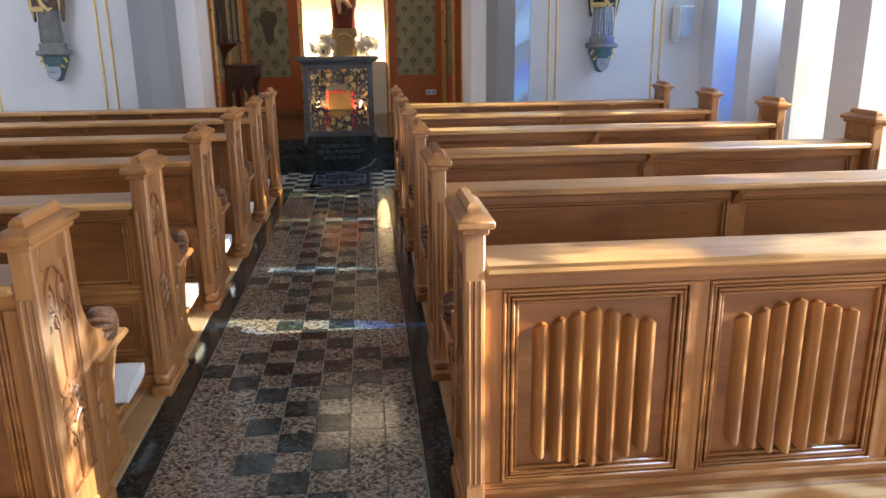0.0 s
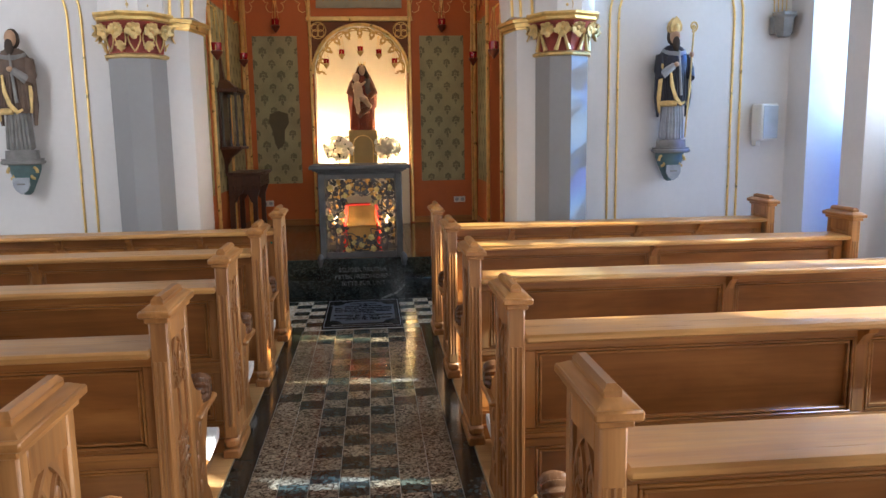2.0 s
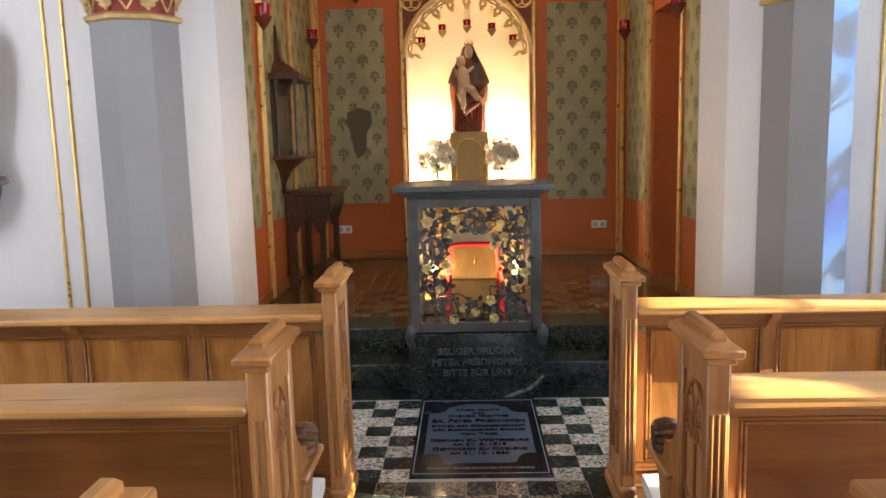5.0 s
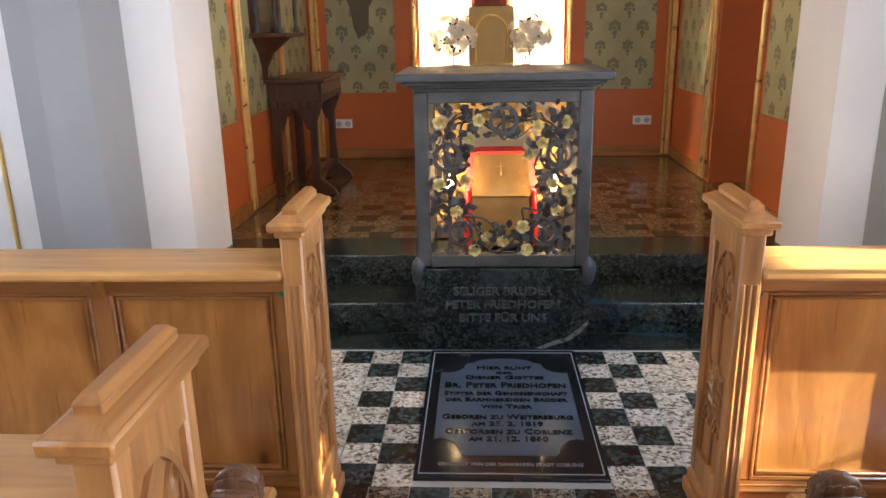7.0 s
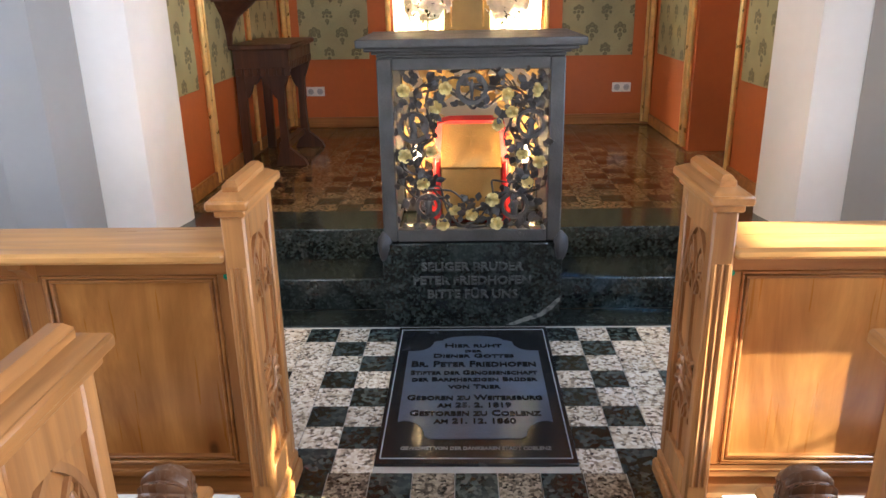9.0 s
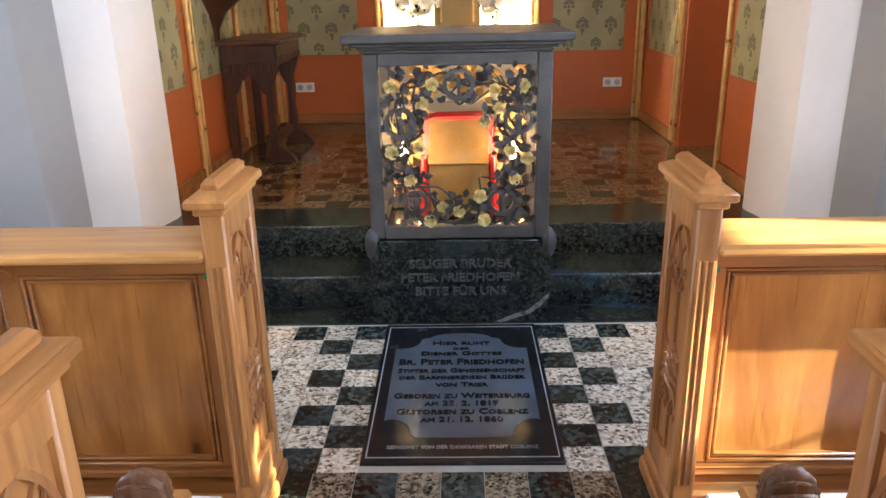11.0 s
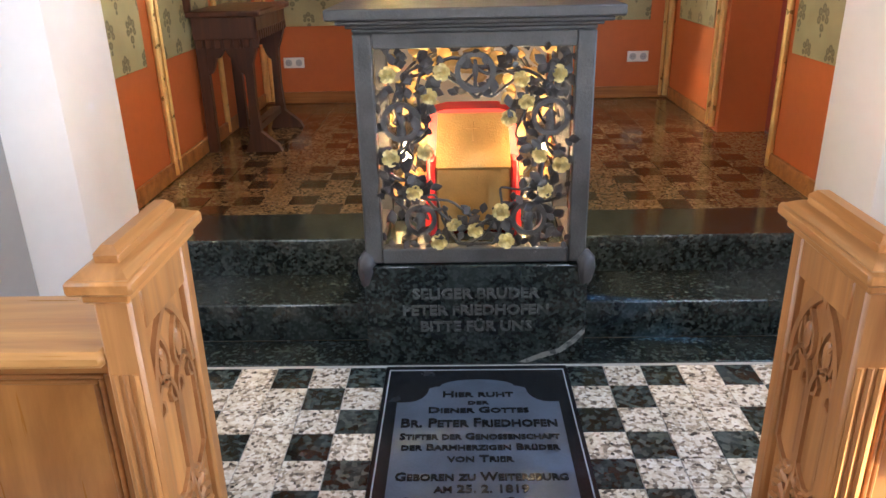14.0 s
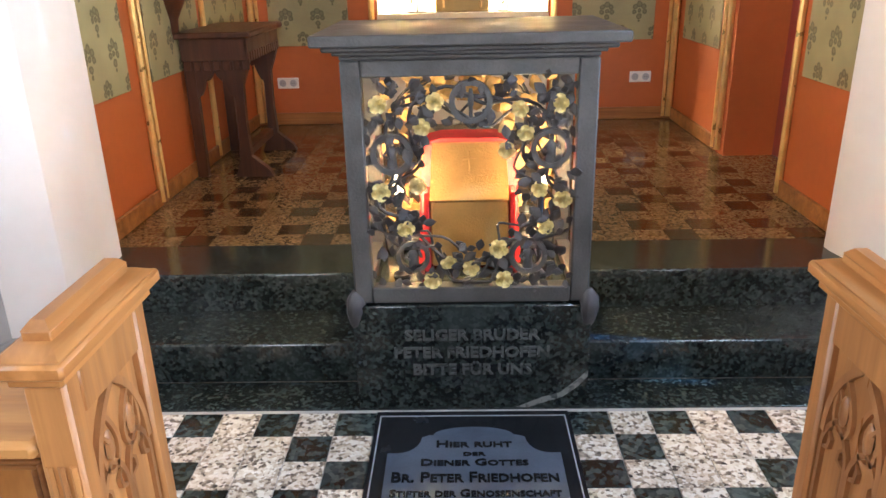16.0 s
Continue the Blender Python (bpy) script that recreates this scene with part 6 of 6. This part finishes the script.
part("lid", Shape().add([(-0.14, -0.045, 0.275), (0.14, -0.045, 0.275), (0.14, 0.13, 0.275), (-0.14, 0.13, 0.275), (-0.13, 0.05, 0.46), (0.13, 0.05, 0.46), (0.13, 0.12, 0.46), (-0.13, 0.12, 0.46)],
                       [(0, 1, 2, 3), (4, 5, 6, 7), (0, 1, 5, 4), (1, 2, 6, 5), (2, 3, 7, 6), (3, 0, 4, 7)]), gilt_box, cas)
cr = Shape()
for x0, x1, z0, z1 in ((-0.003, 0.003, 0.0, 0.075), (-0.024, 0.024, 0.045, 0.051)):
    cr.box(x0, x1, -0.003, 0.003, z0, z1, 0.001)
for sd in (-1, 1):
    for k in range(4):
        cr.tube([(sd * 0.01, 0, -0.005 - k * 0.007), (sd * 0.045, 0, 0.0 - k * 0.008), (sd * (0.085 - k * 0.01), 0, 0.012 - k * 0.004)], 0.0018, 4)
part("engraving", cr.moved(Matrix.Translation((0, 0.003, 0.365)) @ Matrix.Rotation(radians(-27.5), 4, "X")), gilt_box, cas)
part("side_strap", Shape().box(-0.165, -0.143, -0.035, 0.13, 0.0, 0.30, 0.004), red_cloth, cas)
part("side_strap", Shape().box(0.143, 0.165, -0.035, 0.13, 0.0, 0.30, 0.004), red_cloth, cas)
for sg in (-1, 1):
    hl = thing("shrine_lamp", "small warm glowing bulb in a holder beside the casket", "lamp", Matrix.Translation((sg * 0.245, 8.76, 0.397)), "shrine lamps")
    part("holder", Shape().lathe([(0.03, 0.0), (0.03, 0.01), (0.010, 0.02), (0.010, 0.28), (0.016, 0.30)], (0, 0, 0), 10), bronze_dark, hl)
    part("bulb", Shape().lathe([(0.010, 0.30), (0.018, 0.32), (0.022, 0.345), (0.016, 0.37), (0.003, 0.385)], (0, 0, 0), 10), bulb, hl, "glowing warm bulb")

# ---- grave slab ----
slab = thing("grave_slab", "dark metal grave slab with a lettered blue-grey field, set in the floor", "grave slab", Matrix.Translation((0, 7.965, 0)))
W, H = 0.328, 0.516
part("plate", Shape().box(-W, W, -H, H, -0.02, 0.006, 0.002), slab_dark, slab)
ln = Shape()
for a, b_ in ((W - 0.016, H - 0.03),):
    for s in (-1, 1):
        ln.box(s * a - 0.002, s * a + 0.002, -b_, b_, 0.006, 0.0075, 0.0).box(-a, a, s * b_ - 0.002, s * b_ + 0.002, 0.006, 0.0075, 0.0)
part("border_line", ln, robe_grey, slab, "thin pale border line")
fw, ft, fb, r = 0.272, 0.36, 0.375, 0.085
out = []
out += [(-fw, -fb + r * 1.25)] + [(-fw + 0.02 + r * 0.9 * math.sin(t), -fb + 0.02 + r * 1.1 * math.cos(t)) for t in [math.pi / 2 * i / 6 for i in range(7)]] + [(-fw + r * 1.35, -fb)]
out += [(fw - r * 1.35, -fb)] + [(fw - 0.02 - r * 0.9 * math.cos(t), -fb + 0.02 + r * 1.1 * math.sin(t)) for t in [math.pi / 2 * i / 6 for i in range(7)]] + [(fw, -fb + r * 1.25)]
out += [(fw, ft - r), (fw - 0.03, ft - r)] + [(fw - 0.03 - 0.075 * math.sin(t), ft - 0.0 - r * math.cos(t)) for t in [math.pi / 2 * i / 6 for i in range(1, 7)]] + [(fw - 0.13, ft + 0.012)]
out += [(0.13 * math.cos(t), ft + 0.012 + 0.045 * math.sin(t)) for t in [math.pi * i / 10 for i in range(11)]]
out += [(-fw + 0.13, ft + 0.012)] + [(-fw + 0.105 - 0.075 + 0.075 * math.cos(t), ft - r + r * (1 - math.sin(t))) for t in [math.pi / 2 * i / 6 for i in range(0, 6)]][0:0] + \
       [(-(fw - 0.03 - 0.075 * math.sin(t)), ft - r * math.cos(t)) for t in [math.pi / 2 * i / 6 for i in range(6, 0, -1)]] + [(-fw + 0.03, ft - r), (-fw, ft - r)]
part("field", Shape().prism(out, 2, 0.004, 0.0095), slab_blue, slab, "blue-grey field with scalloped corners")
for text, y, size, width in (("Hier ruht", 0.318, 0.042, 0.24), ("der", 0.268, 0.028, 0.07), ("Diener Gottes", 0.224, 0.040, 0.33), ("Br. Peter Friedhofen", 0.152, 0.058, 0.50),
                             ("Stifter der Genossenschaft", 0.080, 0.040, 0.50), ("der Barmherzigen Brüder", 0.026, 0.038, 0.485), ("von Trier", -0.030, 0.038, 0.20),
                             ("Geboren zu Weitersburg", -0.112, 0.044, 0.50), ("am 25. 2. 1819", -0.165, 0.040, 0.27), ("Gestorben zu Coblenz", -0.220, 0.044, 0.47), ("am 21. 12. 1860", -0.272, 0.040, 0.29)):
    letters("lettering", text, size * 1.12, slab_dark, slab, pose(0, y, 0.0105), 0.0025, "dark raised lettering", width, True)
letters("lettering", "GEWIDMET VON DER DANKBAREN STADT COBLENZ", 0.026, stone_grey, slab, pose(0, -0.43, 0.0065), 0.001, "fine pale lettering on the border", 0.50)

# ---- wooden decks under the pews ----
for s in (-1, 1):
    deck = tagged(new("deck_1"), "pale yellow wooden boards under the pews", "deck", "pew decks", "structure")
    for k in range(28):
        x = 0.583 + k * 0.1
        part("board", Shape().box(s * x, s * (x + 0.098), 1.0, 7.42, -0.004, 0.006, 0.002), deck_wood, deck)
# ---- floor tiles ----
floor = bpy.data.objects["floor"]
niche_floor = bpy.data.objects["floor_niche"]
G = 0.0015
tile = {}
for name, m in (("light", granite), ("dark", green_tile), ("brown", warm_dim_granite), ("worn", aisle_granite), ("umber", warm_dim_dark_stone)):
    tile[name] = Shape().box(-T / 2 + G, T / 2 - G, -T / 2 + G, T / 2 - G, -0.01, 0.0, 0.0012).mesh("tile", m)
rest = {"light": Shape(), "dark": Shape(), "brown": Shape(), "worn": Shape(), "umber": Shape()}
Y0 = 8.484


def lay(owner, kind, x, y, z, single):
    if single:
        part("tile", tile[kind], None, owner, "", Matrix.Translation((x, y, z)))
    else:
        rest[kind].box(x - T / 2 + G, x + T / 2 - G, y - T / 2 + G, y + T / 2 - G, z - 0.01, z, 0.0012)


singles = 0
FULL = round((Y0 - 4.65) / T)
for r_ in range(86):
    y = Y0 - (r_ + 0.5) * T
    front = y > 7.42
    for c in range(-15, 16):
        if front:
            x = math.copysign(W + (abs(c) - 0.5) * T, c) if y > 7.45 else c * T
            if y > 7.45 and c == 0:
                continue
            k = abs(c) - 1
            dark = (k == 0 and r_ % 2 == 0) or (k == 1 and r_ % 2 == 1) or (k, r_) in ((2, 0), (4, 0), (5, 1), (4, 2), (3, 3), (5, 3), (6, 0), (7, 1), (6, 4))
            if y <= 7.45:
                dark = (c + r_) % 2 == 0
            if abs(x) > 1.95:
                continue
        else:
            if abs(c) > 3:
                continue
            x = c * T
            d = abs((r_ - FULL + 5) % 10 - 5)
            lim = 3 if d == 0 else 3 if d == 1 else 2 if d == 2 else 1
            dark = (r_ + c) % 2 == 0 and abs(c) <= lim
        one = singles < 300 and abs(x) < 1.2
        singles += one
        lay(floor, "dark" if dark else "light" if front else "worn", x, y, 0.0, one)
for s in (-1, 1):
    for k in range(18):
        part("border_slab", Shape().box(s * 0.471, s * 0.578, 7.42 - 0.6 * (k + 1) + 0.001, 7.42 - 0.6 * k - 0.001, -0.01, 0.0005, 0.0015), serpentine, floor, "dark stone border strip" if k == 0 else "")
# niche tiles: the floor stones with the niche's warm dimness in their colour
nt = 0
for r_ in range(21):
    y = NICHE_Y - (r_ + 0.5) * T
    if y - T / 2 < 9.31:
        break
    for c in range(-11, 12):
        x = c * T
        dark = (r_ + c) % 2 == 0 and (c + 12) % 4 != 1 and (r_ % 5 != 2)
        one = nt < 300 and r_ > 5
        nt += one
        lay(niche_floor, "umber" if dark else "brown", x, y, TOP, one)
for kind, m in (("light", granite), ("dark", green_tile), ("brown", warm_dim_granite), ("worn", aisle_granite), ("umber", warm_dim_dark_stone)):
    ob = part("more_tiles", rest[kind], m, floor)
    ob["kind"] = "stuff"
